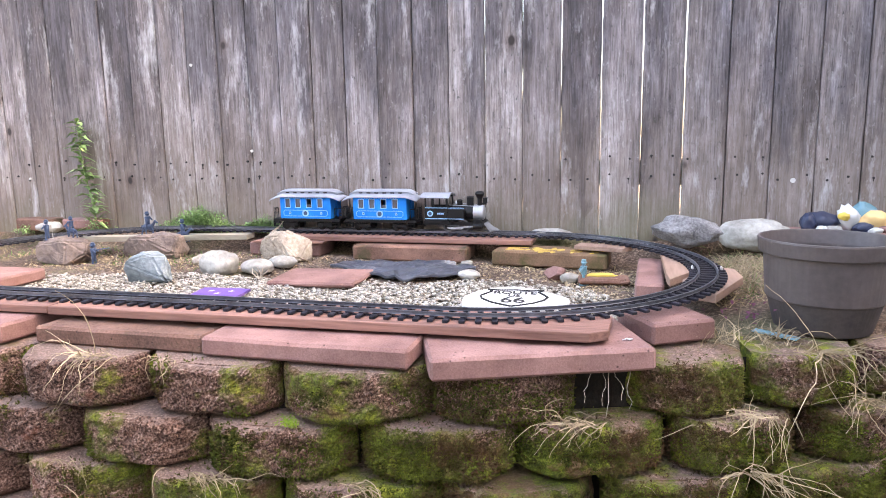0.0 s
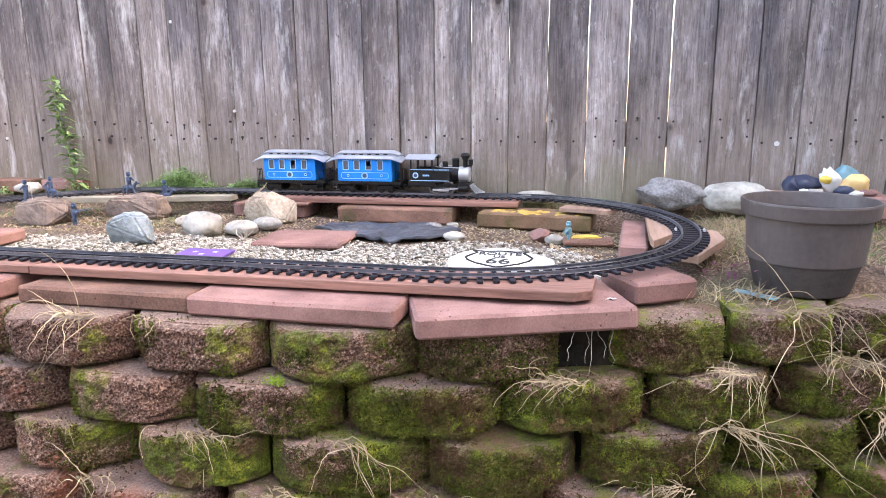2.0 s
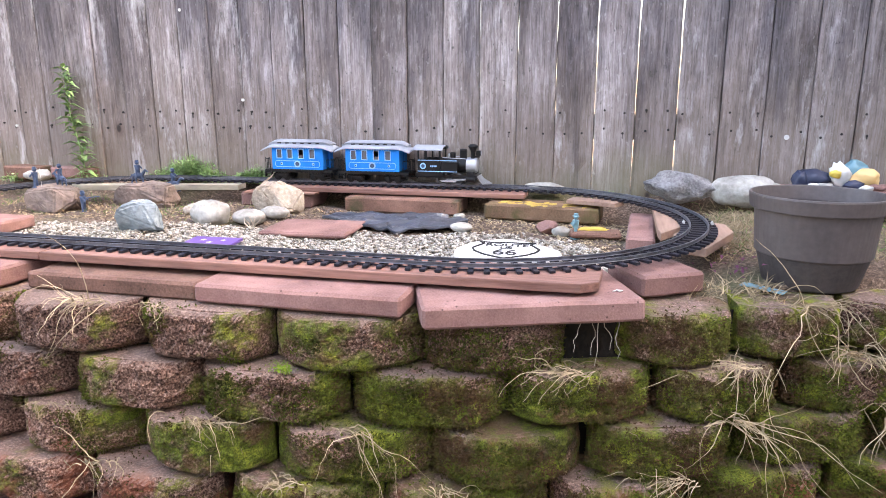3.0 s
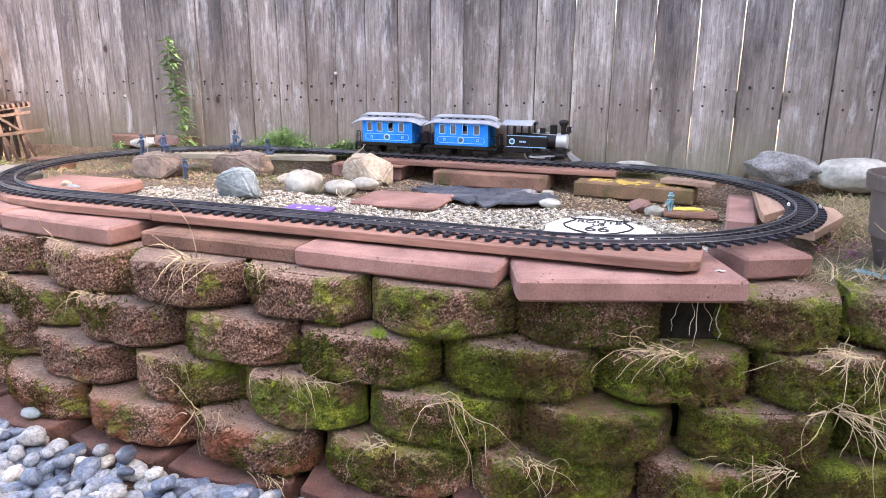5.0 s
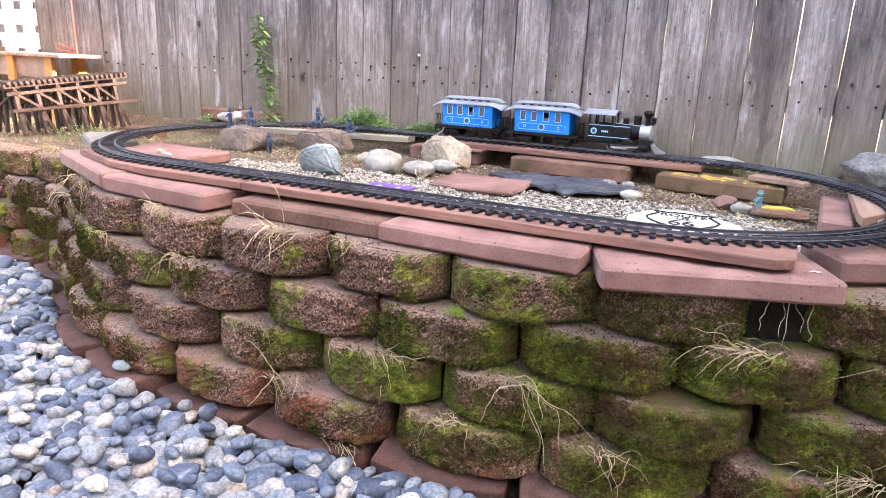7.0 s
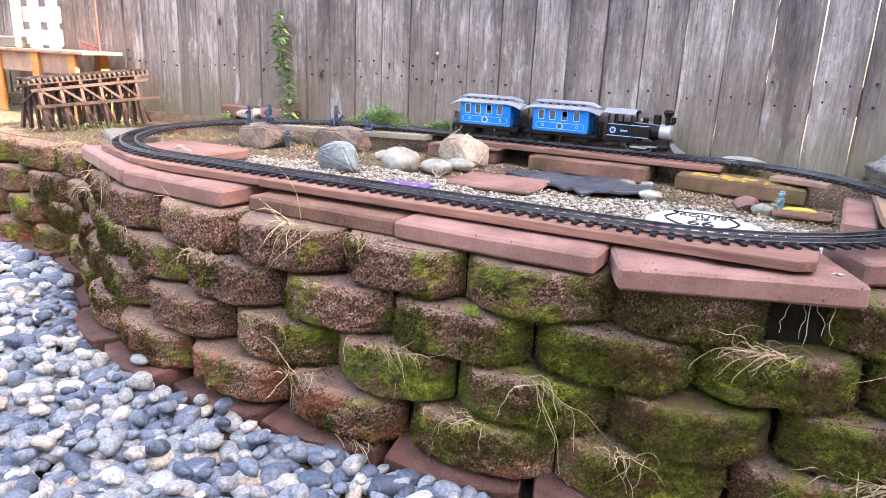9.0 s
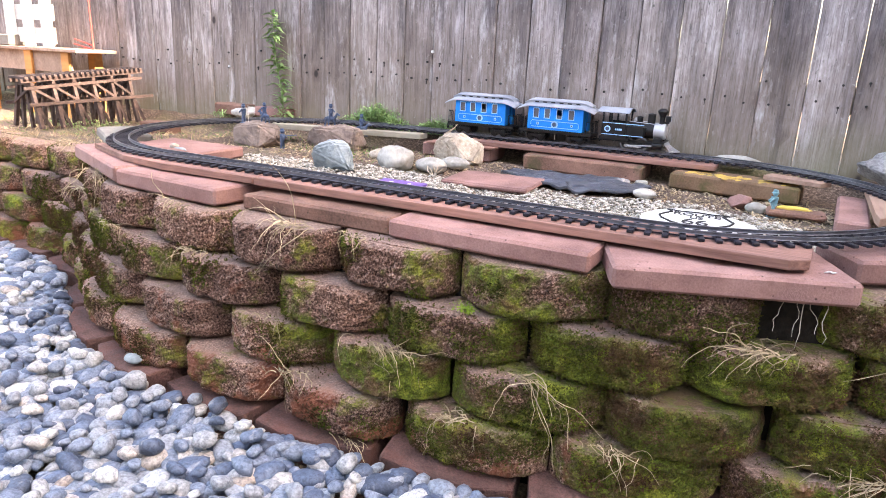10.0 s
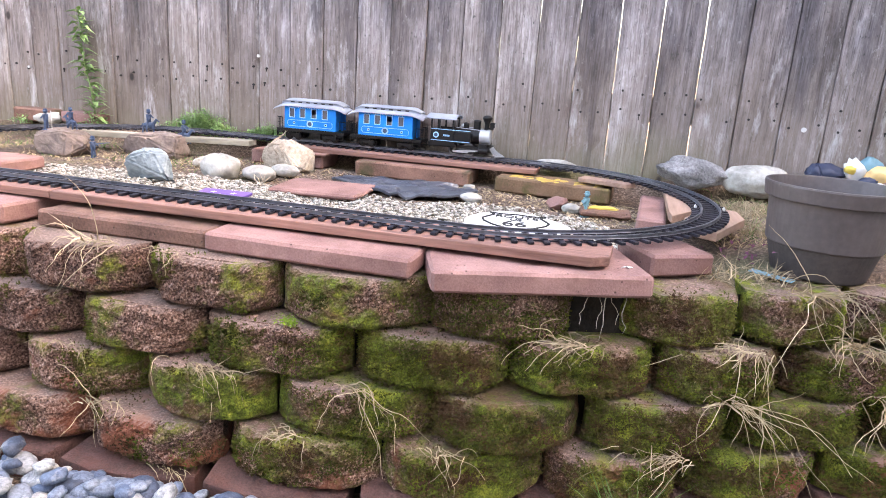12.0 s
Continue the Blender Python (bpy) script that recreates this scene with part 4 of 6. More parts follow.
        for x in (-0.062, 0.062):
            bm = bmesh.new()
            box(bm, x - 0.004, x + 0.004, y - 0.0005, y + 0.0005, 0.0575, 0.0665)
            sq = part("number_square", bm, PALE_BLUE, body)
            bm = bmesh.new()
            box(bm, x - 0.0022, x + 0.0022, y - 0.0009, y + 0.0009, 0.060, 0.064)
            part("number_bar", bm, NAVY, sq)
    # arched roof that droops over the platforms, and the raised clerestory
    bm = bmesh.new()
    rows = []
    for i in range(29):
        x = -0.140 + 0.280 * i / 28
        over = max(0.0, abs(x) - 0.092) / 0.048
        drop = 0.014 * over ** 1.6
        top = [bm.verts.new((x, 0.058 * k / 6, 0.1225 + 0.014 * (1 - (k / 6) ** 2) * (1 - 0.35 * over) - drop)) for k in range(-6, 7)]
        low = [bm.verts.new(v.co - Vector((0, 0, 0.0028))) for v in top]
        rows.append(top + low[::-1])
    for a2, b2 in zip(rows, rows[1:]):
        for k in range(26):
            bm.faces.new((a2[k], a2[(k + 1) % 26], b2[(k + 1) % 26], b2[k]))
    bm.faces.new(rows[0])
    bm.faces.new(list(reversed(rows[-1])))
    bmesh.ops.recalc_face_normals(bm, faces=bm.faces[:])
    roof = part("roof", bm, ROOF, body, "grey plastic roof", True)
    bm = bmesh.new()
    rows = []
    for i in range(25):
        x = -0.122 + 0.244 * i / 24
        over = max(0.0, abs(x) - 0.085) / 0.037
        h = 0.0165 * (1 - over ** 2.2)
        wd = 0.034 * (1 - 0.25 * over)
        sec = [(-wd, -0.012), (-wd, 0.5 * h), (-wd - 0.004, 0.55 * h), (-wd * 0.5, h * 0.93), (0, h), (wd * 0.5, h * 0.93), (wd + 0.004, 0.55 * h), (wd, 0.5 * h), (wd, -0.012)]
        rows.append([bm.verts.new((x, y, 0.1315 + z)) for y, z in sec])
    for a2, b2 in zip(rows, rows[1:]):
        for k in range(8):
            bm.faces.new((a2[k], a2[k + 1], b2[k + 1], b2[k]))
    bmesh.ops.recalc_face_normals(bm, faces=bm.faces[:])
    cl = part("clerestory", bm, ROOF, roof)
    for s2 in (-1, 1):
        for k in range(6):
            bm = bmesh.new()
            x = -0.075 + 0.030 * k
            box(bm, x - 0.007, x + 0.007, s2 * 0.0345 - 0.001, s2 * 0.0345 + 0.001, 0.1335, 0.1375)
            part("vent", bm, BLACK, roof)
    # frame, platforms, steps, railings, trucks
    bm = bmesh.new()
    box(bm, -0.133, 0.133, -0.044, 0.044, 0.030, 0.0395)
    box(bm, -0.095, 0.095, -0.047, 0.047, 0.0345, 0.0405)
    part("frame", bm, BLACK, body)
    for s2 in (-1, 1):
        bm = bmesh.new()
        x = s2 * 0.130
        for y in np.linspace(-0.042, 0.042, 9):
            if abs(y) > 0.009:
                rod(bm, (x, y, 0.0395), (x, y, 0.078 if abs(y) < 0.04 else 0.084), 0.0011, None, 5)
        for y in (-1, 1):
            rod(bm, (x, y * 0.042, 0.078), (x, y * 0.011, 0.078), 0.0014, None, 5)
            rod(bm, (x, y * 0.042, 0.060), (x, y * 0.011, 0.060), 0.0009, None, 5)
            rod(bm, (x, y * 0.042, 0.078), (s2 * 0.112, y * 0.042, 0.078), 0.0012, None, 5)
            rod(bm, (s2 * 0.112, y * 0.042, 0.0395), (s2 * 0.112, y * 0.042, 0.078), 0.0011, None, 5)
        part("railing", bm, BLACK, body)
        for y in (-1, 1):
            bm = bmesh.new()
            y0, y1 = sorted((y * 0.040, y * 0.052))
            box(bm, s2 * 0.116 - 0.013, s2 * 0.116 + 0.013, y0, y1, 0.013, 0.0155)
            box(bm, s2 * 0.116 - 0.013, s2 * 0.116 + 0.013, y0, y1 - 0.002, 0.024, 0.0265)
            for dx in (-0.0125, 0.0125):
                box(bm, s2 * 0.116 + dx - 0.001, s2 * 0.116 + dx + 0.001, y0, y1, 0.013, 0.032)
            part("step", bm, BLACK, body)
        bm = bmesh.new()
        tx = s2 * 0.072
        for y in (-0.034, 0.034):
            box(bm, tx - 0.031, tx + 0.031, y - 0.003, y + 0.003, 0.011, 0.026, 0.002)
            for dx in (-0.018, 0.018):
                box(bm, tx + dx - 0.006, tx + dx + 0.006, y - 0.005, y + 0.005, 0.009, 0.022)
        box(bm, tx - 0.010, tx + 0.010, -0.034, 0.034, 0.016, 0.030)
        tr = part("truck", bm, BLACK, body)
        for dx in (-0.018, 0.018):
            for y in (-0.0225, 0.0225):
                share("wheel", COACH_WHEEL, tr, pose(tx + dx, y, 0.0145, 0, 0, 0 if y < 0 else 180))
        bm = bmesh.new()
        box(bm, s2 * 0.142 - 0.012, s2 * 0.142 + 0.012, -0.004, 0.004, 0.020, 0.025)
        rod(bm, (s2 * 0.152, 0, 0.016), (s2 * 0.152, 0, 0.030), 0.0035, None, 8)
        part("coupler", bm, BLACK, body)


def locomotive(s):
    p, a = on_track(s)
    body = holder("toy_locomotive", "black toy steam locomotive with a cowcatcher and silver smokebox", "toy train", pose(p.x, p.y, RAIL_TOP, 0, 0, math.degrees(a)) @ Matrix.Scale(1.06, 4))
    bm = bmesh.new()
    box(bm, -0.118, 0.092, -0.030, 0.030, 0.024, 0.034)
    box(bm, -0.118, -0.02, -0.046, 0.046, 0.030, 0.040)
    box(bm, 0.086, 0.098, -0.044, 0.044, 0.020, 0.036, 0.001)
    part("frame", bm, BLACK, body)
    bm = bmesh.new()
    lathe(bm, [(0.024, 0), (0.0255, 0.002), (0.0255, 0.090)], 28, pose(-0.032, 0, 0.066, 0, 90))
    for x in (0.0, 0.03):
        lathe(bm, [(0.0262, 0), (0.0262, 0.003)], 28, pose(x, 0, 0.066, 0, 90))
    part("boiler", bm, BLACK, body, smooth=False)
    bm = bmesh.new()
    lathe(bm, [(0.0265, 0), (0.0265, 0.034), (0.023, 0.037), (0.015, 0.0385), (0.004, 0.040)], 28, pose(0.056, 0, 0.066, 0, 90))
    part("smokebox", bm, SILVER, body, "silver-grey smokebox")
    bm = bmesh.new()
    lathe(bm, [(0.011, 0.088), (0.0085, 0.094), (0.0085, 0.112), (0.010, 0.117), (0.0175, 0.130), (0.0175, 0.133), (0.012, 0.139), (0.006, 0.141)], 20, pose(0.076, 0, 0))
    part("smokestack", bm, BLACK, body, "flared black smokestack")
    for x, r, h in ((0.042, 0.0125, 0.122), (0.004, 0.010, 0.110)):
        bm = bmesh.new()
        lathe(bm, [(r * 1.1, 0.086), (r, 0.092), (r, h - 0.004), (r * 1.12, h - 0.003), (r * 0.9, h), (r * 0.3, h + 0.002)], 18, pose(x, 0, 0))
        part("dome", bm, BLACK, body)
    bm = bmesh.new()
    box(bm, 0.088, 0.104, -0.008, 0.008, 0.100, 0.118, 0.001)
    box(bm, 0.084, 0.100, -0.006, 0.006, 0.094, 0.100)
    lamp = part("headlight", bm, BLACK, body)
    bm = bmesh.new()
    rod(bm, (0.1035, 0, 0.109), (0.1052, 0, 0.109), 0.0065, None, 14)
    part("lens", bm, SILVER, lamp, "round glass lens")
    bm = bmesh.new()
    rod(bm, (-0.012, 0, 0.092), (-0.012, 0, 0.105), 0.003, None, 8)
    lathe(bm, [(0.007, 0.098), (0.005, 0.104), (0.002, 0.107)], 12, pose(-0.008, 0, 0))
    part("bell", bm, SILVER, body)
    # cab with window openings
    bm = bmesh.new()
    for s2 in (-1, 1):
        y0, y1 = sorted((s2 * 0.046, s2 * 0.043))
        box(bm, -0.112, -0.030, y0, y1, 0.040, 0.088)
        for x0, x1 in ((-0.112, -0.106), (-0.084, -0.078), (-0.036, -0.030)):
            box(bm, x0, x1, y0, y1, 0.088, 0.122)
        box(bm, -0.112, -0.030, y0, y1, 0.118, 0.124)
        # water tank along the boiler
        y0, y1 = sorted((s2 * 0.046, s2 * 0.026))
        box(bm, -0.030, 0.030, y0, y1, 0.044, 0.080, 0.002)
    box(bm, -0.034, -0.030, -0.043, 0.043, 0.040, 0.090)
    box(bm, -0.034, -0.030, -0.043, -0.036, 0.090, 0.124)
    box(bm, -0.034, -0.030, 0.036, 0.043, 0.090, 0.124)
    box(bm, -0.112, -0.109, -0.043, 0.043, 0.040, 0.070)
    part("cab", bm, BLACK, body)
    bm = bmesh.new()
    rows = []
    for x in (-0.128, -0.022):
        top = [bm.verts.new((x, 0.052 * k / 6, 0.122 + 0.013 * (1 - (k / 6) ** 2))) for k in range(-6, 7)]
        low = [bm.verts.new(v.co - Vector((0, 0, 0.003))) for v in top]
        rows.append(top + low[::-1])
    for k in range(26):
        bm.faces.new((rows[0][k], rows[0][(k + 1) % 26], rows[1][(k + 1) % 26], rows[1][k]))
    bm.faces.new(rows[0])
    bm.faces.new(list(reversed(rows[1])))
    bmesh.ops.recalc_face_normals(bm, faces=bm.faces[:])
    part("cab_roof", bm, ROOF, body, "grey arched cab roof")
    for s2 in (-1, 1):
        y = s2 * 0.0466
        bm = bmesh.new()
        for z in (0.046, 0.084):
            box(bm, -0.110, 0.028, y - 0.0008, y + 0.0008, z, z + 0.0022)
        part("stripe", bm, PALE_BLUE, body)
        bm = bmesh.new()
        rod(bm, (-0.092, s2 * 0.0455, 0.065), (-0.092, s2 * 0.0475, 0.065), 0.0105, None, 20)
        em = part("emblem", bm, PALE_BLUE, body, "round printed emblem")
        bm = bmesh.new()
        rod(bm, (-0.092, s2 * 0.0455, 0.065), (-0.092, s2 * 0.0480, 0.065), 0.0065, None, 16)
        part("emblem_centre", bm, FIGURE, em)
        bm = bmesh.new()
        for i in range(4):
            box(bm, -0.066 + 0.006 * i, -0.0615 + 0.006 * i, y - 0.0007, y + 0.0007, 0.062, 0.068)
        part("number_bars", bm, PALE_BLUE, body)
        for x in (-0.028, 0.022):
            share("driving_wheel", DRIVER, body, pose(x, s2 * 0.0225, 0.021, 0, 0, 0 if s2 < 0 else 180))
        bm = bmesh.new()
        beam(bm, (-0.034, s2 * 0.033, 0.014), (0.066, s2 * 0.033, 0.020), 0.003, 0.004)
        beam(bm, (-0.030, s2 * 0.036, 0.012), (0.024, s2 * 0.036, 0.012), 0.003, 0.004)
        part("side_rod", bm, SILVER, body, "silver side rod")
        bm = bmesh.new()
        rod(bm, (0.060, s2 * 0.036, 0.022), (0.090, s2 * 0.036, 0.022), 0.0115, None, 16)
        box(bm, 0.062, 0.088, s2 * 0.036 - 0.010, s2 * 0.036 + 0.010, 0.030, 0.046, 0.001)
        part("cylinder", bm, BLACK, body)
        bm = bmesh.new()
        rod(bm, (-0.026, s2 * 0.030, 0.094), (0.080, s2 * 0.029, 0.090), 0.0012, None, 6)
        part("handrail", bm, SILVER, body)
    bm = bmesh.new()
    for k in range(-5, 6):
        y = k * 0.0085
        reach = 0.142 - 0.0045 * abs(k)
        beam(bm, (0.098, y * 0.75, 0.030), (reach, y * 0.9, 0.006), 0.003, 0.003)
    beam(bm, (0.098, -0.036, 0.030), (0.098, 0.036, 0.030), 0.005, 0.005)
    beam(bm, (0.118, -0.040, 0.006), (0.143, 0, 0.005), 0.004, 0.004)
    beam(bm, (0.118, 0.040, 0.006), (0.143, 0, 0.005), 0.004, 0.004)
    part("cowcatcher", bm, SILVER, body, "grey slatted cowcatcher")
    bm = bmesh.new()
    box(bm, -0.140, -0.116, -0.004, 0.004, 0.020, 0.025)
    part("coupler", bm, BLACK, body)


TRAIN = XL
coach(-1.030 - TRAIN)
coach(-0.725 - TRAIN)
locomotive(-0.430 - TRAIN)

# ---------------------------------------------------------------- stones


def rock(x, y, z, sx, sy, sz, seed, material, label, name="rock", rough=0.25, flat=0.25, yaw=0, freq=1.6, sub=4, tilt=0):
    return whole(name, stone(sx, sy, sz, seed, rough, sub, freq, flat), material, label, "rock", pose(x, y, z, 0, tilt, yaw), smooth=True)


def crag(x, y, z, sx, sy, sz, seed, material, label, yaw=0, points=16):
    """A broken rock with flat faces and worn edges, standing on z = 0."""
    rng = random.Random(seed)
    bm = bmesh.new()
    for _ in range(points):
        p = Vector((rng.gauss(0, 1), rng.gauss(0, 1), rng.gauss(0, 1))).normalized()
        p = Vector([math.copysign(abs(c) ** 0.7, c) for c in p])
        bm.verts.new((p.x * sx, p.y * sy, p.z * sz))
    hull = bmesh.ops.convex_hull(bm, input=bm.verts[:])
    bmesh.ops.delete(bm, geom=list(set(hull["geom_interior"] + hull["geom_unused"])), context="VERTS")
    bmesh.ops.bevel(bm, geom=bm.edges[:], offset=0.006, segments=2, affect="EDGES")
    bmesh.ops.triangulate(bm, faces=bm.faces[:])
    for _ in range(3):
        bmesh.ops.subdivide_edges(bm, edges=[e for e in bm.edges if e.calc_length() > 0.012], cuts=1)
        bmesh.ops.triangulate(bm, faces=bm.faces[:])
    off = Vector((seed * 1.7, seed * 0.3, 0))
    for v in bm.verts:
        v.co += v.co.normalized() * (0.006 * noise.noise(v.co * 30 + off) + 0.003 * noise.noise(v.co * 90 + off))
    low = min(v.co.z for v in bm.verts)
    for v in bm.verts:
        v.co.z -= low * 0.85
    bmesh.ops.recalc_face_normals(bm, faces=bm.faces[:])
    return whole("rock", bm, material, label, "rock", pose(x, y, z, 0, 0, yaw))


crag(-1.030, 2.20, 0.622, 0.100, 0.072, 0.078, 47, TAN_ROCK, "large pale tan rock with a rough crust", 0, 15)
crag(-1.285, 1.765, 0.626, 0.088, 0.056, 0.064, 5, BLUE_ROCK, "blue-grey angular rock on the gravel", 0, 18)
rock(-1.165, 1.965, 0.628, 0.070, 0.052, 0.048, 8, WHITE_ROCK, "smooth white rock with a chipped face", rough=0.15, flat=0.15)
rock(-1.030, 1.985, 0.632, 0.058, 0.045, 0.028, 12, WHITE_ROCK, "smooth pale grey rock", rough=0.12, flat=0.1)
rock(-0.985, 2.075, 0.640, 0.055, 0.03, 0.022, 14, WHITE_ROCK, "small pale flat rock", rough=0.12, flat=0.1)
rock(-1.32, 2.10, 0.630, 0.045, 0.03, 0.022, 15, TAN_ROCK, "small tan stone on the soil", rough=0.15, flat=0.1)
crag(-1.88, 2.05, 0.622, 0.115, 0.08, 0.064, 21, BROWN_ROCK, "flat brown rock carrying toy figures", 0, 20)
crag(-1.63, 2.24, 0.622, 0.145, 0.07, 0.062, 22, BROWN_ROCK, "broad brown rock carrying toy riders", 0, 20)
rock(-0.305, 2.02, 0.636, 0.035, 0.028, 0.016, 25, WHITE_ROCK, "small white stone on the gravel", rough=0.1, flat=0.0)
rock(-0.04, 2.06, 0.632, 0.035, 0.03, 0.025, 26, PAVER, "broken pink brick lump", flat=0.4)
rock(0.377, 2.41, 0.700, 0.116, 0.060, 0.055, 33, GREY_ROCK, "speckled grey boulder at the fence", rough=0.3, flat=0.3)
rock(0.578, 2.395, 0.695, 0.124, 0.055, 0.053, 34, WHITE_ROCK, "long pale boulder at the fence", rough=0.18, flat=0.12)
rock(-2.32, 2.42, 0.690, 0.07, 0.04, 0.025, 35, WHITE_ROCK, "small pale rock at the fence", rough=0.14, flat=0.12)
rock(-1.76, 1.52, 0.683, 0.018, 0.013, 0.010, 36, TAN_ROCK, "small tan stone on the pink paver", name="small_stone", rough=0.1, flat=0.0)
rock(-1.70, 1.49, 0.683, 0.024, 0.016, 0.008, 37, BLUE_ROCK, "small blue-grey stone on the pink paver", name="small_stone", rough=0.1, flat=0.0)
rock(-0.42, 2.19, 0.632, 0.03, 0.025, 0.015, 38, GREY_ROCK, "grey stone between the bricks", name="small_stone")
rock(-0.36, 2.22, 0.632, 0.022, 0.02, 0.014, 39, WHITE_ROCK, "pale stone between the bricks", name="small_stone")
for x, w in ((-0.62, 0.03), (-0.37, 0.05), (-0.10, 0.08), (-0.95, 0.03)):
    rock(x, 2.465, 0.700, w, 0.018, 0.022, int(w * 900) + 40, WHITE_ROCK, "flat white stone behind the track", rough=0.1, flat=0.1)

# ---------------------------------------------------------------- flat things inside the oval
bm = outline(bmesh.new(), [(-0.82, 2.10), (-0.62, 1.98), (-0.50, 1.93), (-0.34, 2.01), (-0.31, 2.13), (-0.40, 2.22), (-0.75, 2.21)], 0.634, 0.643, 0.002)
bmesh.ops.triangulate(bm, faces=bm.faces[:])
for _ in range(4):
    bmesh.ops.subdivide_edges(bm, edges=[e for e in bm.edges if e.calc_length() > 0.012], cuts=1)
    bmesh.ops.triangulate(bm, faces=bm.faces[:])
for v in bm.verts:
    rim = 0.02 * noise.noise(Vector((v.co.x * 22, v.co.y * 22, 5)))
    fold = 1 - 2 * abs(noise.noise(Vector((v.co.x * 9, v.co.y * 15, 1))))
    v.co.x, v.co.y = v.co.x + rim, v.co.y + rim * 0.6
    v.co.z += 0.012 * max(0.0, fold) + 0.004 * noise.noise(v.co * 40)
whole("pond_sheet", bm, SLATE, "black slate sheet laid as a pond bed", "sheet")


def route_sign():
    pts = []
    for i in range(28):
        a = 2 * math.pi * i / 28
        r = 1 + 0.10 * math.cos(3 * a + 1.0) + 0.04 * math.sin(5 * a)
        pts.append((0.138 * r * math.cos(a), 0.105 * r * math.sin(a)))
    body = holder("painted_sign_stone", "flat white painted stone with a black road shield", "stone", pose(-0.110, 1.685, 0.640, 3, 0, 4))
    part("stone_slab", outline(bmesh.new(), pts, 0, 0.020, 0.005), WHITE, body)
    bm = bmesh.new()
    for side in (-1, 1):
        line = [(0.075, 0.078), (0.062, 0.060), (0.075, 0.040), (0.088, 0.015), (0.080, -0.012), (0.055, -0.040), (0.02, -0.062), (0.0, -0.072)]
        tube(bm, [(side * x, y, 0.0205) for x, y in line], 0.003, 0.003, 5)
    tube(bm, [(-0.075, 0.078, 0.0205), (-0.04, 0.072, 0.0205), (0, 0.078, 0.0205), (0.04, 0.072, 0.0205), (0.075, 0.078, 0.0205)], 0.0022, 0.0022, 5)
    part("shield_outline", bm, INK, body)
    letters("route_lettering", "ROUTE", 0.036, pose(0, 0.052, 0.0205), body, INK)
    letters("us_lettering", "US", 0.028, pose(0, 0.024, 0.0205), body, INK)
    letters("number_lettering", "66", 0.066, pose(0, -0.018, 0.0205), body, INK)


route_sign()


def star_plaque():
    body = holder("star_plaque", "small purple painted plaque with white stars", "plaque", pose(-0.925, 1.600, 0.652, 3, 0, 3))
    bm = bmesh.new()
    box(bm, -0.072, 0.072, -0.045, 0.045, 0, 0.008, 0.001)
    part("board", bm, PURPLE, body)
    for x, y in ((-0.03, 0.01), (0.0, -0.012), (0.03, 0.012)):
        bm = bmesh.new()
        pts = [((0.010 if k % 2 == 0 else 0.0045) * math.sin(math.pi * k / 5), (0.010 if k % 2 == 0 else 0.0045) * math.cos(math.pi * k / 5)) for k in range(10)]
        outline(bm, [(x + a, y + b) for a, b in pts], 0.008, 0.0088)
        part("star", bm, WHITE, body)


star_plaque()

# ---------------------------------------------------------------- toy figures


def figure(x, y, z, h, yaw, label, material, rider=False, long_arm=False):
    """A plain little standing or mounted figure in one mesh."""
    bm = bmesh.new()
    s = h / 0.055
    lathe(bm, [(0.011, 0), (0.011, 0.0015)], 12)
    base = 0.0
    if rider:
        bmesh.ops.create_icosphere(bm, subdivisions=2, radius=1.0, matrix=pose(0, 0, 0.024) @ Matrix.Diagonal((0.019, 0.0075, 0.0085, 1)))
        for dx, dy, k in ((-0.013, -0.004, -0.006), (-0.013, 0.004, 0.004), (0.013, -0.004, 0.008), (0.013, 0.004, -0.002)):
            rod(bm, (dx + k, dy, 0.001), (dx, dy, 0.022), 0.0018, 0.003, 6)
        rod(bm, (0.014, 0, 0.027), (0.024, 0, 0.040), 0.005, 0.0032, 7)
        rod(bm, (0.022, 0, 0.041), (0.033, 0, 0.035), 0.0036, 0.0022, 7)
        rod(bm, (-0.018, 0, 0.027), (-0.027, 0, 0.014), 0.0025, 0.001, 6)
        base = 0.012
    for dy in (-0.004, 0.004):
        rod(bm, (0.002 * (1 if dy > 0 else -1), dy * (2.2 if rider else 1.2), 0.001 + base), (0, dy, 0.026 + base), 0.0028, 0.0036, 7)
    rod(bm, (0, 0, 0.024 + base), (0, 0, 0.042 + base), 0.0062, 0.0075, 9)
    bmesh.ops.create_icosphere(bm, subdivisions=2, radius=0.0056, matrix=pose(0, 0, 0.0485 + base))
    lathe(bm, [(0.008, 0.0505), (0.0052, 0.052), (0.005, 0.056), (0.002, 0.057)], 10, pose(0, 0, base))
    for dy in (-1, 1):
        rod(bm, (0, dy * 0.0078, 0.041 + base), (0.009, dy * 0.010, 0.031 + base), 0.0027, 0.0022, 6)
    if long_arm:
        rod(bm, (0.006, -0.006, 0.038 + base), (0.040, 0.004, 0.041 + base), 0.0014, 0.001, 5)
    for ob in bpy.data.objects:
        if ob.name.startswith("rock"):
            inv = ob.matrix_basis.inverted()
            hit, at, _n, _i = ob.ray_cast(inv @ Vector((x, y, 2.0)), Vector((0, 0, -1)))
            if hit:
                z = max(0.632, (ob.matrix_basis @ at).z - 0.003)
    whole("toy_figure", bm, material, label, "toy figure", pose(x, y, z, 0, 0, yaw) @ Matrix.Scale(s, 4), "toy figures on the rocks")


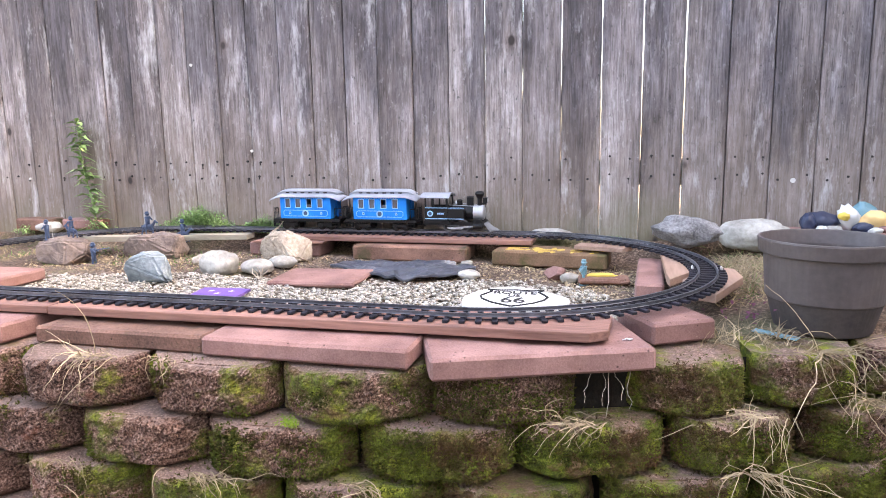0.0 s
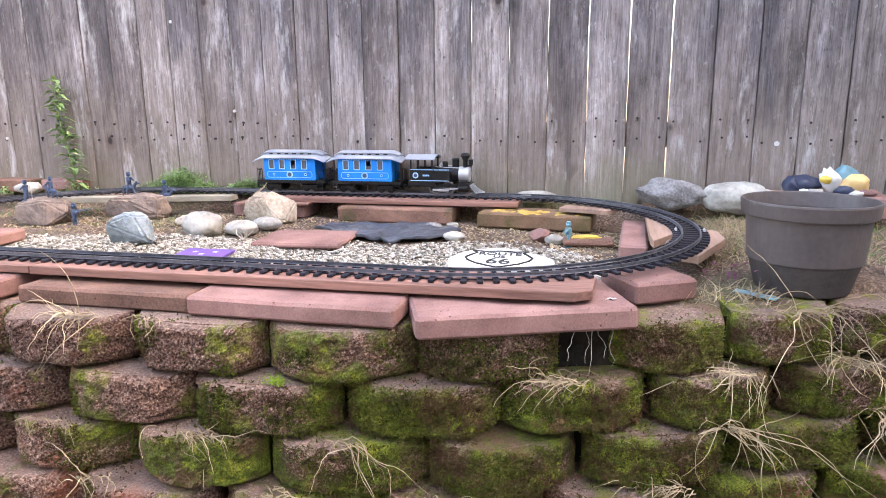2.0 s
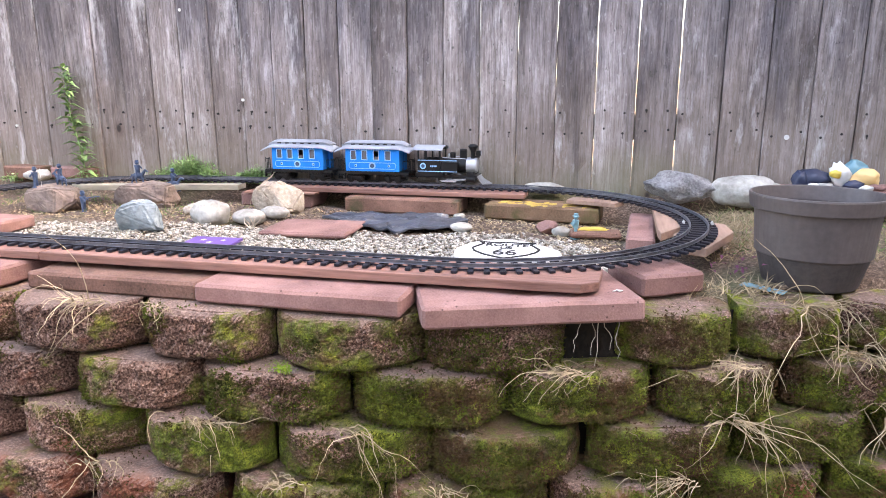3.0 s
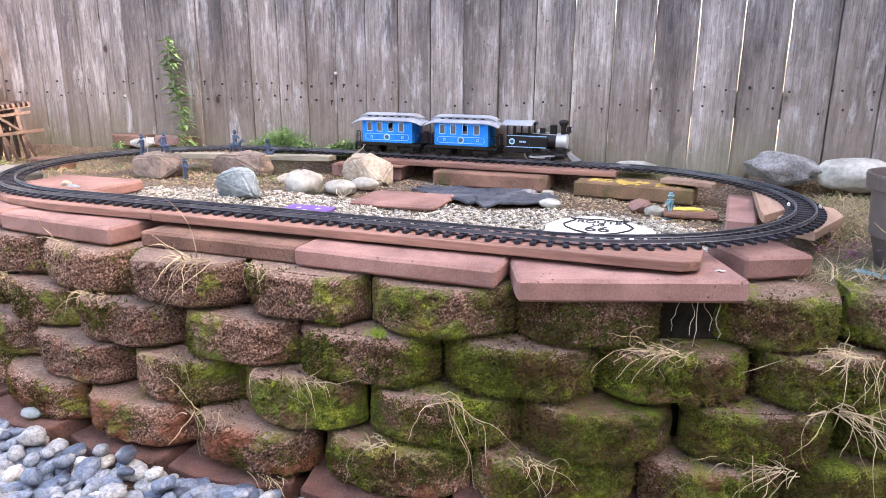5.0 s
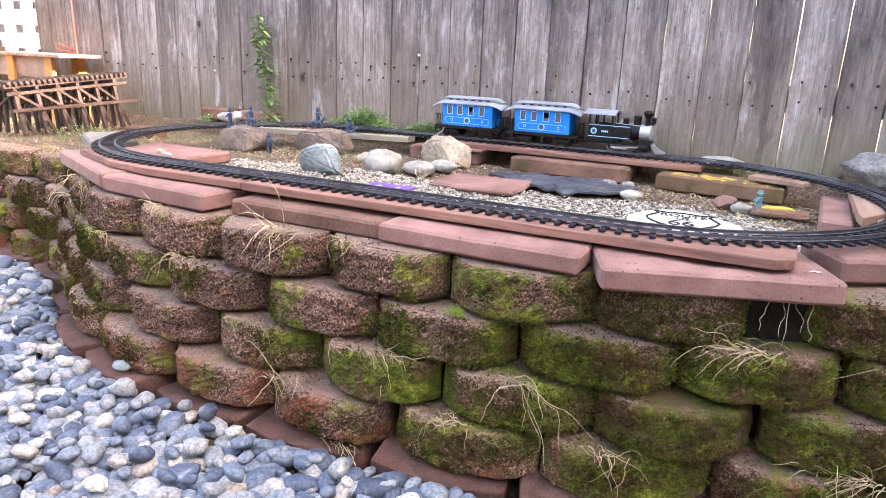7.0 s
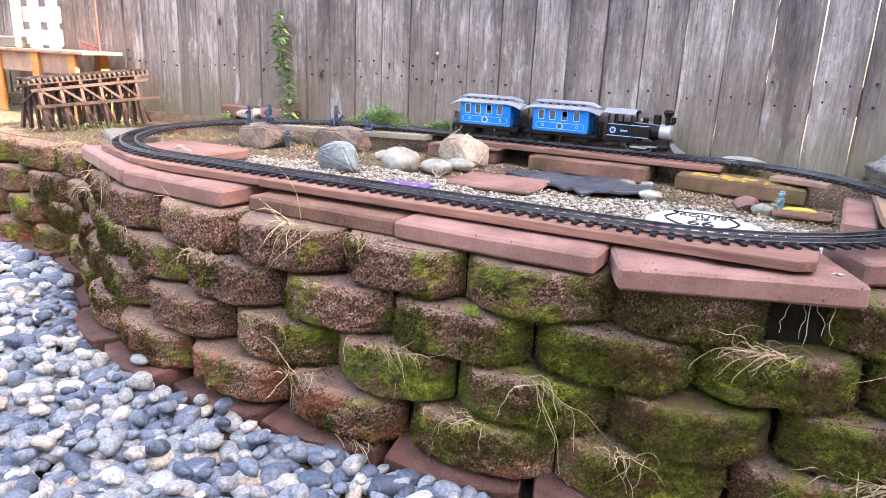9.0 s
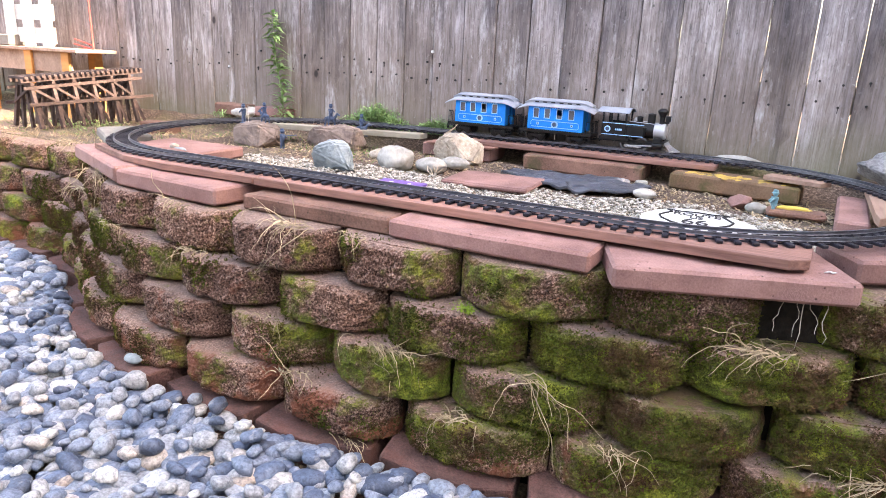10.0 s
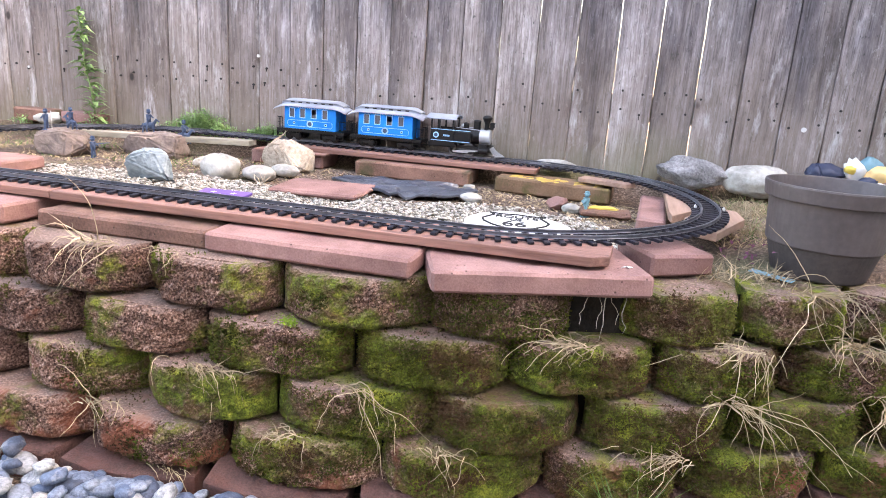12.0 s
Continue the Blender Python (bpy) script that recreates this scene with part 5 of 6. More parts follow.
figure(-1.945, 2.035, 0.695, 0.075, 200, "small blue toy figure standing on a flat rock", FIGURE)
figure(-1.738, 2.030, 0.632, 0.080, 20, "small blue toy figure with a long pole", FIGURE, False, True)
figure(-1.655, 2.235, 0.722, 0.074, 5, "dark toy rider on a horse", FIGURE, True)
figure(-1.535, 2.285, 0.708, 0.074, 12, "dark toy rider on a rearing horse", FIGURE, True)
figure(-1.86, 2.065, 0.712, 0.066, 172, "dark toy rider on a low horse", FIGURE, True)
figure(0.050, 2.00, 0.634, 0.075, 190, "little blue and white toy figure on the soil", CARD)
bm = bmesh.new()
box(bm, -0.0006, 0.0006, 0, 0.030, 0.0, 0.022)
rod(bm, (0, 0, -0.05), (0, 0, 0.026), 0.001, None, 5)
whole("toy_flag", bm, DIRTY_WHITE, "tiny pale toy flag on a rod", "flag", pose(-1.915, 2.030, 0.765, 0, 0, -70))
bm = stone(0.045, 0.018, 0.008, 77, 0.5, 3, 3.0)
whole("yellow_toy", bm, YELLOW, "crumpled yellow toy piece beside the brick", "toy", pose(0.100, 2.03, 0.650, 0, 0, 10), smooth=True)
bm = stone(0.030, 0.016, 0.016, 78, 0.3, 3)
whole("shell", bm, WHITE_ROCK, "broken white shell lying on the soil", "shell", pose(0.005, 2.03, 0.634), smooth=True)
bm = bmesh.new()
rng = random.Random(8)
for k in range(5):
    tube(bm, [(0, 0, 0), (0.012 * (k - 2), rng.uniform(-0.01, 0.01), 0.022), (0.018 * (k - 2), rng.uniform(-0.015, 0.015), 0.045 + rng.uniform(-0.01, 0.01))], 0.0032, 0.0012, 6)
whole("coral_twig", bm, TAN_ROCK, "small branched pale tan twig", "twig", pose(-0.955, 1.865, 0.640) @ Matrix.Scale(0.85, 4))

# ---------------------------------------------------------------- pot and its neighbours


def pot():
    body = holder("flower_pot", "large brown plastic flower pot with a darker foot", "flower pot", pose(0.592, 1.600, 0.648) @ Matrix.Diagonal((1, 1, 0.985, 1)))
    bm = bmesh.new()
    lathe(bm, [(0.088, 0.0), (0.0945, 0.0), (0.0975, 0.004), (0.1135, 0.066), (0.1145, 0.069), (0.106, 0.070), (0.094, 0.012), (0.02, 0.010)], 64)
    part("foot", bm, POT_LOW, body, "darker stepped foot")
    bm = bmesh.new()
    lathe(bm, [(0.108, 0.0695), (0.1165, 0.0695), (0.1185, 0.072), (0.1265, 0.171), (0.1240, 0.172), (0.112, 0.072)], 64, None, False)
    part("wall", bm, POT, body)
    bm = bmesh.new()
    lathe(bm, [(0.1260, 0.170), (0.1345, 0.1700), (0.1365, 0.172), (0.1395, 0.200), (0.1385, 0.2035), (0.1345, 0.2040), (0.1330, 0.2015), (0.1245, 0.1665)], 64, None, False)
    part("rim", bm, POT, body, "thick banded rim")
    bm = bmesh.new()
    lathe(bm, [(0.104, 0.050), (0.104, 0.054), (0.02, 0.056)], 32)
    part("soil", bm, SOIL, body)


pot()
bm = bmesh.new()
box(bm, -0.045, 0.045, -0.013, 0.013, 0, 0.002)
whole("card", bm, CARD, "pale blue printed card lying under the pot", "card", pose(0.480, 1.500, 0.652, 0, 2, -30))
bm = bmesh.new()
lathe(bm, [(0.010, 0), (0.022, 0.004), (0.024, 0.05), (0.018, 0.07), (0.010, 0.075)], 20)
whole("white_cup", bm, WHITE, "white plastic cup lying on its side", "cup", pose(0.80, 1.72, 0.672, 90, 0, 60), smooth=True)
for x, y, z, s, m, lab in ((0.77, 2.40, 0.757, (0.055, 0.04, 0.036), NAVY, "dark blue painted rock"), (0.85, 2.40, 0.757, (0.035, 0.03, 0.042), WHITE, "white painted rock"),
                           (0.925, 2.40, 0.757, (0.045, 0.035, 0.036), PEACH, "peach painted rock"), (0.885, 2.36, 0.757, (0.03, 0.02, 0.018), NAVY, "small dark painted stone"),
                           (0.80, 2.34, 0.757, (0.025, 0.02, 0.014), WHITE_ROCK, "small pale stone"), (0.95, 2.35, 0.757, (0.03, 0.02, 0.012), PAVER, "small pink stone"),
                           (0.835, 2.375, 0.795, (0.018, 0.014, 0.014), YELLOW, "small yellow painted stone"), (0.735, 2.37, 0.757, (0.024, 0.02, 0.030), NAVY, "dark blue painted stone"),
                           (0.90, 2.42, 0.757, (0.05, 0.03, 0.047), CARD, "teal painted rock"), (0.765, 2.335, 0.757, (0.018, 0.015, 0.014), WHITE, "small white painted stone"), (0.915, 2.335, 0.757, (0.020, 0.015, 0.012), DIRTY_WHITE, "small chalky stone")):
    rock(x, y, z, *s, int(x * 1000), m, lab + " in a heap by the fence", "painted_rock", 0.42, 0.2, sub=3, freq=2.4)
slab("brick", 0.85, 2.315, 0.690, 0.760, 0.34, 0.15, 0, PAVER, "flat red brick carrying painted rocks", "brick")

# ---------------------------------------------------------------- trestle, table and stand in the sun


def trestle():
    """A toy bridge that climbs gently: splayed bents, girts, long diagonals and a deck of ties."""
    body = holder("toy_trestle", "brown wooden toy trestle bridge with ladder-like track", "toy bridge", pose(-3.05, 1.80, 0.0, 0, 0, 90))
    n, step, foot = 6, 0.101, 0.618

    def top(x):
        return 0.806 + 0.066 * x

    def piece(name, a, b, w, h):
        bm = bmesh.new()
        beam(bm, a, b, w, h)
        part(name, bm, TIMBER, body)

    for k in range(n):
        x = 0.012 + k * step
        z = top(x)
        mid = (z + foot) / 2 + 0.012
        for s in (-1, 1):
            piece("leg", (x, s * 0.046, z), (x, s * 0.100, foot), 0.016, 0.018)
            piece("leg", (x, s * 0.016, z), (x, s * 0.034, foot), 0.014, 0.014)
            piece("foot_strut", (x + 0.002, s * 0.082, mid - 0.01), (x + 0.044, s * 0.098, foot), 0.010, 0.012)
            if k < n - 1:
                piece("brace", (x + 0.008, s * 0.060, z - 0.016), (x + step, s * 0.083, mid + 0.008), 0.008, 0.011)
        piece("cap", (x, -0.060, z + 0.006), (x, 0.060, z + 0.006), 0.015, 0.014)
        piece("sill", (x + 0.014, -0.086, mid), (x + 0.014, 0.086, mid), 0.010, 0.012)
        piece("sway_brace", (x - 0.010, -0.050, z - 0.01), (x - 0.010, 0.076, mid), 0.007, 0.010)
    end = n * step
    for s in (-1, 1):
        piece("stringer", (-0.03, s * 0.040, top(-0.03) + 0.021), (end, s * 0.040, top(end) + 0.021), 0.014, 0.016)
        piece("girt", (-0.03, s * 0.062, top(-0.03) - 0.010), (end - 0.02, s * 0.062, top(end) - 0.010), 0.008, 0.013)
        mid = (top(0) + foot) / 2 + 0.012
        piece("girt", (-0.03, s * 0.090, mid), (end + 0.02, s * 0.090, mid + 0.024), 0.009, 0.014)
    for k in range(23):
        x = -0.02 + k * 0.0272
        bm = bmesh.new()
        box(bm, x, x + 0.015, -0.062, 0.062, top(x) + 0.030, top(x) + 0.041)
        part("deck_tie", bm, TIMBER, body)


def side_table():
    body = holder("garden_table", "low orange-stained wooden table in full sun", "table", pose(-3.88, 2.31, 0))
    bm = bmesh.new()
    box(bm, -0.62, 0.62, -0.09, 0.15, 0.945, 0.962, 0.002)
    part("tabletop", bm, PALE_WOOD, body)
    bm = bmesh.new()
    box(bm, -0.52, 0.52, -0.06, -0.045, 0.84, 0.944)
    part("apron", bm, PALE_WOOD, body)
    for x in (-0.55, -0.18, 0.18, 0.50):
        bm = bmesh.new()
        box(bm, x - 0.03, x + 0.03, -0.075, -0.061, 0.60, 0.944)
        part("leg", bm, ORANGE, body)
    for x in (-0.52, 0.47):
        bm = bmesh.new()
        box(bm, x, x + 0.05, 0.08, 0.13, 0.60, 0.944)
        part("leg", bm, ORANGE, body)


def white_rack():
    body = holder("slatted_rack", "tall white slatted wooden rack standing on the table", "rack", pose(-3.72, 2.30, 0.963))
    for x in (-0.22, -0.06, 0.10):
        bm = bmesh.new()
        box(bm, x, x + 0.07, -0.02, 0.0, 0, 0.75)
        part("upright", bm, WHITE, body)
    for k in range(6):
        bm = bmesh.new()
        box(bm, -0.24, 0.17, 0.002, 0.016, 0.02 + k * 0.12, 0.10 + k * 0.12)
        part("slat", bm, WHITE, body)


trestle()
side_table()
white_rack()
bm = bmesh.new()
box(bm, -0.16, 0.16, -0.05, 0.05, 0, 0.06, 0.006)
whole("concrete_trough", bm, GREY_PAVER, "grey concrete trough on the table", "trough", pose(-4.02, 2.29, 0.962))
bm = bmesh.new()
for a, b in (((0, 0, 0), (-0.02, 0, 0.75)), ((0.0, 0, 0.02), (-0.14, -0.005, 0.05)), ((0.0, 0, 0.0), (-0.16, 0.0, 0.025))):
    rod(bm, a, b, 0.004, None, 6)
whole("red_wire", bm, RED, "thin red wire frame on the table", "wire", pose(-3.34, 2.38, 0.963))
for k in range(4):
    slab("brick", -3.72 + 0.02 * k, 1.78, 0.640 + 0.026 * k, 0.664 + 0.026 * k, 0.30, 0.12, 3 * k, OLD_PAVER, "old red brick in a low stack", "brick")

# ---------------------------------------------------------------- plants


def tall_weed(x, y, z, h, seed):
    rng = random.Random(seed)
    body = holder("tall_weed", "tall leafy green weed growing against the fence", "weed", pose(x, y, z))
    bm = bmesh.new()
    spine = [Vector((0.012 * math.sin(k * 0.9), 0.004 * math.cos(k), h * k / 8)) + Vector((-0.05 * (k / 8) ** 2, 0, 0)) for k in range(9)]
    tube(bm, spine, 0.004, 0.0015, 6)
    part("stem", bm, LEAF, body)
    bm = bmesh.new()
    for i in range(150):
        t = rng.random() ** 0.8
        k = min(int(t * 8), 7)
        p = spine[k].lerp(spine[k + 1], t * 8 - k)
        a = rng.uniform(0, 2 * math.pi)
        d = Vector((math.cos(a), math.sin(a) * 0.5, rng.uniform(-0.2, 0.6)))
        leaf(bm, p, d, rng.uniform(0.035, 0.085) * (1.2 - 0.4 * t), rng.uniform(0.015, 0.030), rng)
    tagged(part("leaves", bm, LEAF, body), kind="stuff")


def leaf(bm, p, d, length, width, rng):
    d = d.normalized()
    side = d.cross(Vector((0, 0, 1)))
    side = side.normalized() if side.length > 0.01 else Vector((1, 0, 0))
    up = side.cross(d)
    a = bm.verts.new(p)
    m0 = bm.verts.new(p + d * length * 0.45 + side * width / 2 + up * width * 0.2)
    m1 = bm.verts.new(p + d * length * 0.45 - side * width / 2 + up * width * 0.2)
    c = bm.verts.new(p + d * length * 0.5)
    e = bm.verts.new(p + d * length - Vector((0, 0, length * rng.uniform(0.1, 0.35))))
    for f in ((a, m0, c), (a, c, m1), (m0, e, c), (c, e, m1)):
        bm.faces.new(f)


def clump(x, y, z, w, d, h, n, seed, label):
    rng = random.Random(seed)
    bm = bmesh.new()
    for _ in range(n):
        u = rng.gauss(0, 0.42)
        px, py = u * w, rng.uniform(-d, d)
        top = h * max(0.25, 1 - abs(u) * 0.8) * rng.uniform(0.4, 1.0)
        leaf(bm, Vector((px, py, top * rng.uniform(0.2, 1.0))), Vector((rng.uniform(-1, 1), rng.uniform(-1, 0.4), rng.uniform(-0.1, 0.9))), rng.uniform(0.010, 0.022), rng.uniform(0.006, 0.012), rng)
        if rng.random() < 0.35:
            blade(bm, (px, py, 0), (rng.uniform(-0.3, 0.3), rng.uniform(-0.3, 0.3), 1), top * 1.2, 0.003, 0.05, rng)
    return whole("weed_clump", bm, LEAF, label, "weed", pose(x, y, z), kind="stuff")


tall_weed(-2.10, 2.44, 0.69, 0.48, 5)
clump(-2.08, 2.44, 0.69, 0.07, 0.03, 0.07, 150, 9, "broad green weeds at the foot of the fence")
clump(-1.58, 2.465, 0.70, 0.20, 0.03, 0.115, 1500, 6, "dense bright green weeds at the foot of the fence")
clump(-1.27, 2.465, 0.70, 0.16, 0.02, 0.075, 800, 7, "low bright green weeds at the foot of the fence")
clump(-2.45, 2.40, 0.68, 0.05, 0.03, 0.05, 60, 10, "small broad green weeds beside the bricks")
clump(-0.50, 2.47, 0.69, 0.08, 0.015, 0.03, 80, 11, "sparse small weeds under the fence")
clump(1.15, 2.45, 0.69, 0.16, 0.04, 0.14, 500, 12, "dense green weeds at the fence")
clump(-2.95, 2.05, 0.61, 0.35, 0.12, 0.04, 220, 13, "low pale green weeds around the trestle")
clump(0.13, 2.47, 0.69, 0.05, 0.02, 0.03, 60, 14, "sparse small weeds by the grey boulder")


def turf(name, x0, x1, y0, y1, n, length, seed, material, label, z=None, droop=0.18):
    rng = random.Random(seed)
    bm = bmesh.new()
    for _ in range(n):
        x, y = rng.uniform(x0, x1), rng.uniform(y0, y1)
        if noise.noise(Vector((x * 7, y * 7, seed))) < -0.12:
            continue
        zz = terrace_height(x, y) - 0.002 if z is None else z
        blade(bm, (x, y, zz), (rng.uniform(-1, 1), rng.uniform(-1, 1), rng.uniform(0.3, 1.2)), length * rng.uniform(0.5, 1.2), 0.0022, droop, rng)
    return whole(name, bm, material, label, "grass", kind="stuff")


turf("dry_turf", 0.40, 1.30, 1.75, 2.44, 2600, 0.045, 1, STRAW, "short dry yellow grass beyond the bend")
turf("green_turf", 0.40, 1.35, 1.80, 2.46, 1500, 0.040, 2, GRASS, "short green grass among the dry grass")
turf("dry_turf", 0.44, 0.66, 1.70, 2.36, 2400, 0.040, 8, STRAW, "pale dry grass between the bend and the pot")
turf("dry_turf", 0.32, 0.50, 1.36, 1.66, 260, 0.050, 3, STRAW, "dry straw beside the pot")
turf("dry_turf", -1.85, -1.15, 2.00, 2.30, 500, 0.035, 4, STRAW, "sparse dry grass between the rocks")
turf("green_turf", -1.95, -1.15, 1.98, 2.32, 420, 0.030, 5, GRASS, "sparse green grass between the rocks")
turf("dry_turf", -3.6, -1.95, 1.55, 2.4, 3000, 0.032, 6, STRAW, "dry grass and litter on the left bank")
turf("green_turf", -3.9, -2.2, 1.75, 2.4, 900, 0.035, 7, GRASS, "thin green grass around the trestle")
bm = bmesh.new()
rng = random.Random(31)
for _ in range(22):
    p = Vector((0.44 + rng.gauss(0, 0.03), 1.60 + rng.gauss(0, 0.03), 0.655))
    leaf(bm, p + Vector((0, 0, rng.uniform(0, 0.04))), Vector((rng.uniform(-1, 1), rng.uniform(-1, 1), rng.uniform(0, 1))), 0.016, 0.009, rng)
whole("purple_weed", bm, PURPLE_LEAF, "small purple-leaved weed beside the pot", "weed", kind="stuff")


def tuft(x, y, z, n, length, seed, out=(0, -0.35, 0.0), droop=0.20, label="dry straw tuft hanging from a wall joint"):
    """Dead stems that spill out of a joint of the wall."""
    rng = random.Random(seed)
    lean = rng.uniform(-0.9, 0.9)
    bm = bmesh.new()
    for _ in range(n):
        p = Vector((x + rng.gauss(0, 0.026), y + rng.gauss(0, 0.006), z + rng.uniform(0, 0.006)))
        d = (Vector(out) + Vector((rng.gauss(lean, 0.7), rng.gauss(0, 0.25), rng.gauss(0.0, 0.40)))).normalized()
        pts, l = [p], length * rng.uniform(0.25, 1.05) ** 1.7
        for k in range(9):
            p = p + d * l / 9
            d = (d + Vector((rng.gauss(0, 0.30), rng.gauss(0, 0.14), rng.gauss(-droop * 0.8, 0.24)))).normalized()
            pts.append(p)
        tube(bm, pts, rng.uniform(0.0007, 0.0017), 0.0004, 3)
    return whole("straw_tuft", bm, STRAW, label, "dry grass", group="straw tufts on the wall", kind="stuff")


def wall_y(x):
    return min(WALL_LINE, key=lambda q: abs(q[0].x - x))[0].y


for i, (x, row, n, ln) in enumerate(((-0.86, 0, 26, 0.16), (-0.72, 0, 10, 0.06), (-1.24, 0, 12, 0.09), (-0.60, 2, 24, 0.11), (-0.30, 2, 12, 0.17), (-0.83, 3, 16, 0.13), (-0.13, 3, 14, 0.10),
                                     (0.10, 1, 22, 0.13), (-0.42, 3, 14, 0.12), (0.42, 1, 24, 0.22), (0.55, 0, 26, 0.20), (0.42, 2, 22, 0.24), (0.66, 1, 24, 0.22), (0.30, 3, 20, 0.20),
                                     (-1.15, 1, 14, 0.11), (-1.72, 0, 18, 0.13), (-1.50, 1, 14, 0.10), (-1.95, 1, 14, 0.12), (-0.95, 2, 8, 0.09), (-0.66, 4, 10, 0.10), (0.75, 2, 30, 0.2), (-2.3, 0, 16, 0.12))):
    tuft(x, wall_y(x) - 0.022 * row - 0.004, TOP - COURSE * row + 0.004, round(n * 1.5), ln, 100 + i)
bm = bmesh.new()
rng = random.Random(63)
for _ in range(5):
    x = 0.150 + rng.uniform(-0.038, 0.038)
    p, pts = Vector((x, wall_y(x) + 0.012 + rng.uniform(-0.012, 0.012), TOP - 0.006)), []
    length = rng.uniform(0.03, 0.085)
    for k in range(7):
        pts.append(p.copy())
        p = p + Vector((rng.gauss(0, 0.004), -0.005 - rng.uniform(0, 0.004), -length / 6))
    tube(bm, pts, rng.uniform(0.0005, 0.0010), 0.0004, 4)
whole("hanging_roots", bm, GREY_WOOD, "thin dry roots hanging in the open joint", "roots", kind="stuff")
bm = bmesh.new()
rng = random.Random(61)
for _ in range(240):
    leaf(bm, Vector((rng.gauss(0, 0.010), rng.gauss(0, 0.005), abs(rng.gauss(0, 0.008)))), Vector((rng.gauss(0, 1), rng.gauss(-0.4, 1), rng.gauss(0.3, 1))), rng.uniform(0.004, 0.008), 0.003, rng)
whole("moss_cushion", bm, MOSS, "bright green cushion of moss on the wall", "moss", pose(-0.437, wall_y(-0.437) - 0.026, TOP - COURSE + 0.004), kind="stuff")
bm = bmesh.new()
rng = random.Random(71)
for _ in range(26):
    blade(bm, (0.235 + rng.gauss(0, 0.014), 1.135 + rng.gauss(0, 0.008), LOW + 0.02), (rng.gauss(0, 0.35), rng.gauss(-0.1, 0.2), 1), rng.uniform(0.10, 0.21), 0.004, 0.10, rng, 5)
whole("green_tuft", bm, GRASS, "fresh green grass tuft at the wall's foot", "grass", kind="stuff")

# ---------------------------------------------------------------- gravel and pebbles


def pebble_verts(sub):
    bm = bmesh.new()
    bmesh.ops.create_icosphere(bm, subdivisions=sub, radius=1.0)
    vs = np.array([v.co for v in bm.verts])
    fs = np.array([[v.index for v in f.verts] for f in bm.faces])
    bm.free()
    return vs, fs


def heap(name, seats, material, label, category, sub=1, seed=0):
    """Many small stones in one mesh, each with its own size and turn."""
    vs, fs = pebble_verts(sub)
    r = np.random.RandomState(seed)
    allv, allf = [], []
    for i, (x, y, z, s) in enumerate(seats):
        a, b = r.uniform(0, 6.283), r.uniform(-0.35, 0.35)
        sc = np.array((r.uniform(0.9, 1.5), r.uniform(0.65, 0.95), r.uniform(0.42, 0.68))) * s
        d1, d2 = r.normal(0, 1, 3), r.normal(0, 1, 3)
        bulge = 1 + 0.10 * np.sin(vs @ d1 * 1.3 + r.uniform(0, 6)) + 0.07 * np.sin(vs @ d2 * 2.2 + r.uniform(0, 6))
        v = np.sign(vs) * np.abs(vs) ** r.uniform(0.62, 0.95) * bulge[:, None] * sc
        ca, sa, cb, sb = math.cos(a), math.sin(a), math.cos(b), math.sin(b)
        v = v @ np.array(((cb, 0, -sb), (0, 1, 0), (sb, 0, cb))) @ np.array(((ca, sa, 0), (-sa, ca, 0), (0, 0, 1)))
        allv.append(v + np.array((x, y, z)))
        allf.append(fs + i * len(vs))
    me = bpy.data.meshes.new(name)
    me.from_pydata(np.concatenate(allv).tolist(), [], np.concatenate(allf).tolist())
    me.polygons.foreach_set("use_smooth", [True] * len(me.polygons))
    me.materials.append(material)
    return tagged(new(name, me), label, category, kind="stuff")


def gravel_reach(x):
    """Far edge of the gravel inside the oval."""
    return float(np.interp(x, (-1.9, -1.5, -1.2, -0.95, -0.75, -0.45, -0.30, 0.0, 0.2), (1.75, 1.83, 1.93, 1.88, 1.92, 1.90, 2.00, 1.92, 1.75))) + 0.03 * noise.noise(Vector((x * 9, 0, 0)))


# ---------------------------------------------------------------- fallen scraps on the bed
bm = bmesh.new()
rng = random.Random(17)
for _ in range(2200):
    x, y = rng.choice(((rng.uniform(0.0, 0.25), rng.uniform(1.7, 2.25)), (rng.uniform(-0.35, 0.25), rng.uniform(2.0, 2.26)), (rng.uniform(-1.3, -0.2), rng.uniform(2.0, 2.28)), (rng.uniform(-2.0, -1.3), rng.uniform(1.9, 2.25))))
    leaf(bm, Vector((x, y, terrace_height(x, y) + 0.002)), Vector((rng.uniform(-1, 1), rng.uniform(-1, 1), 0.15)), rng.uniform(0.008, 0.028), rng.uniform(0.004, 0.010), rng)
clods = []
for _ in range(4200):
    x, y = rng.uniform(-1.95, 0.32), rng.uniform(1.55, 2.34)
    if math.hypot(max(0, x - XR, XL - x), y - YC) < 0.53 and y > gravel_reach(x) - 0.01:
        clods.append((x, y, terrace_height(x, y), rng.uniform(0.002, 0.009) * rng.uniform(0.5, 1)))
heap("soil_clods", clods, BROWN_ROCK, "small brown clods and stones on the soil", "clods", 1, 9)
whole("leaf_litter", bm, STRAW, "dry brown leaf scraps on the soil", "leaves", kind="stuff")

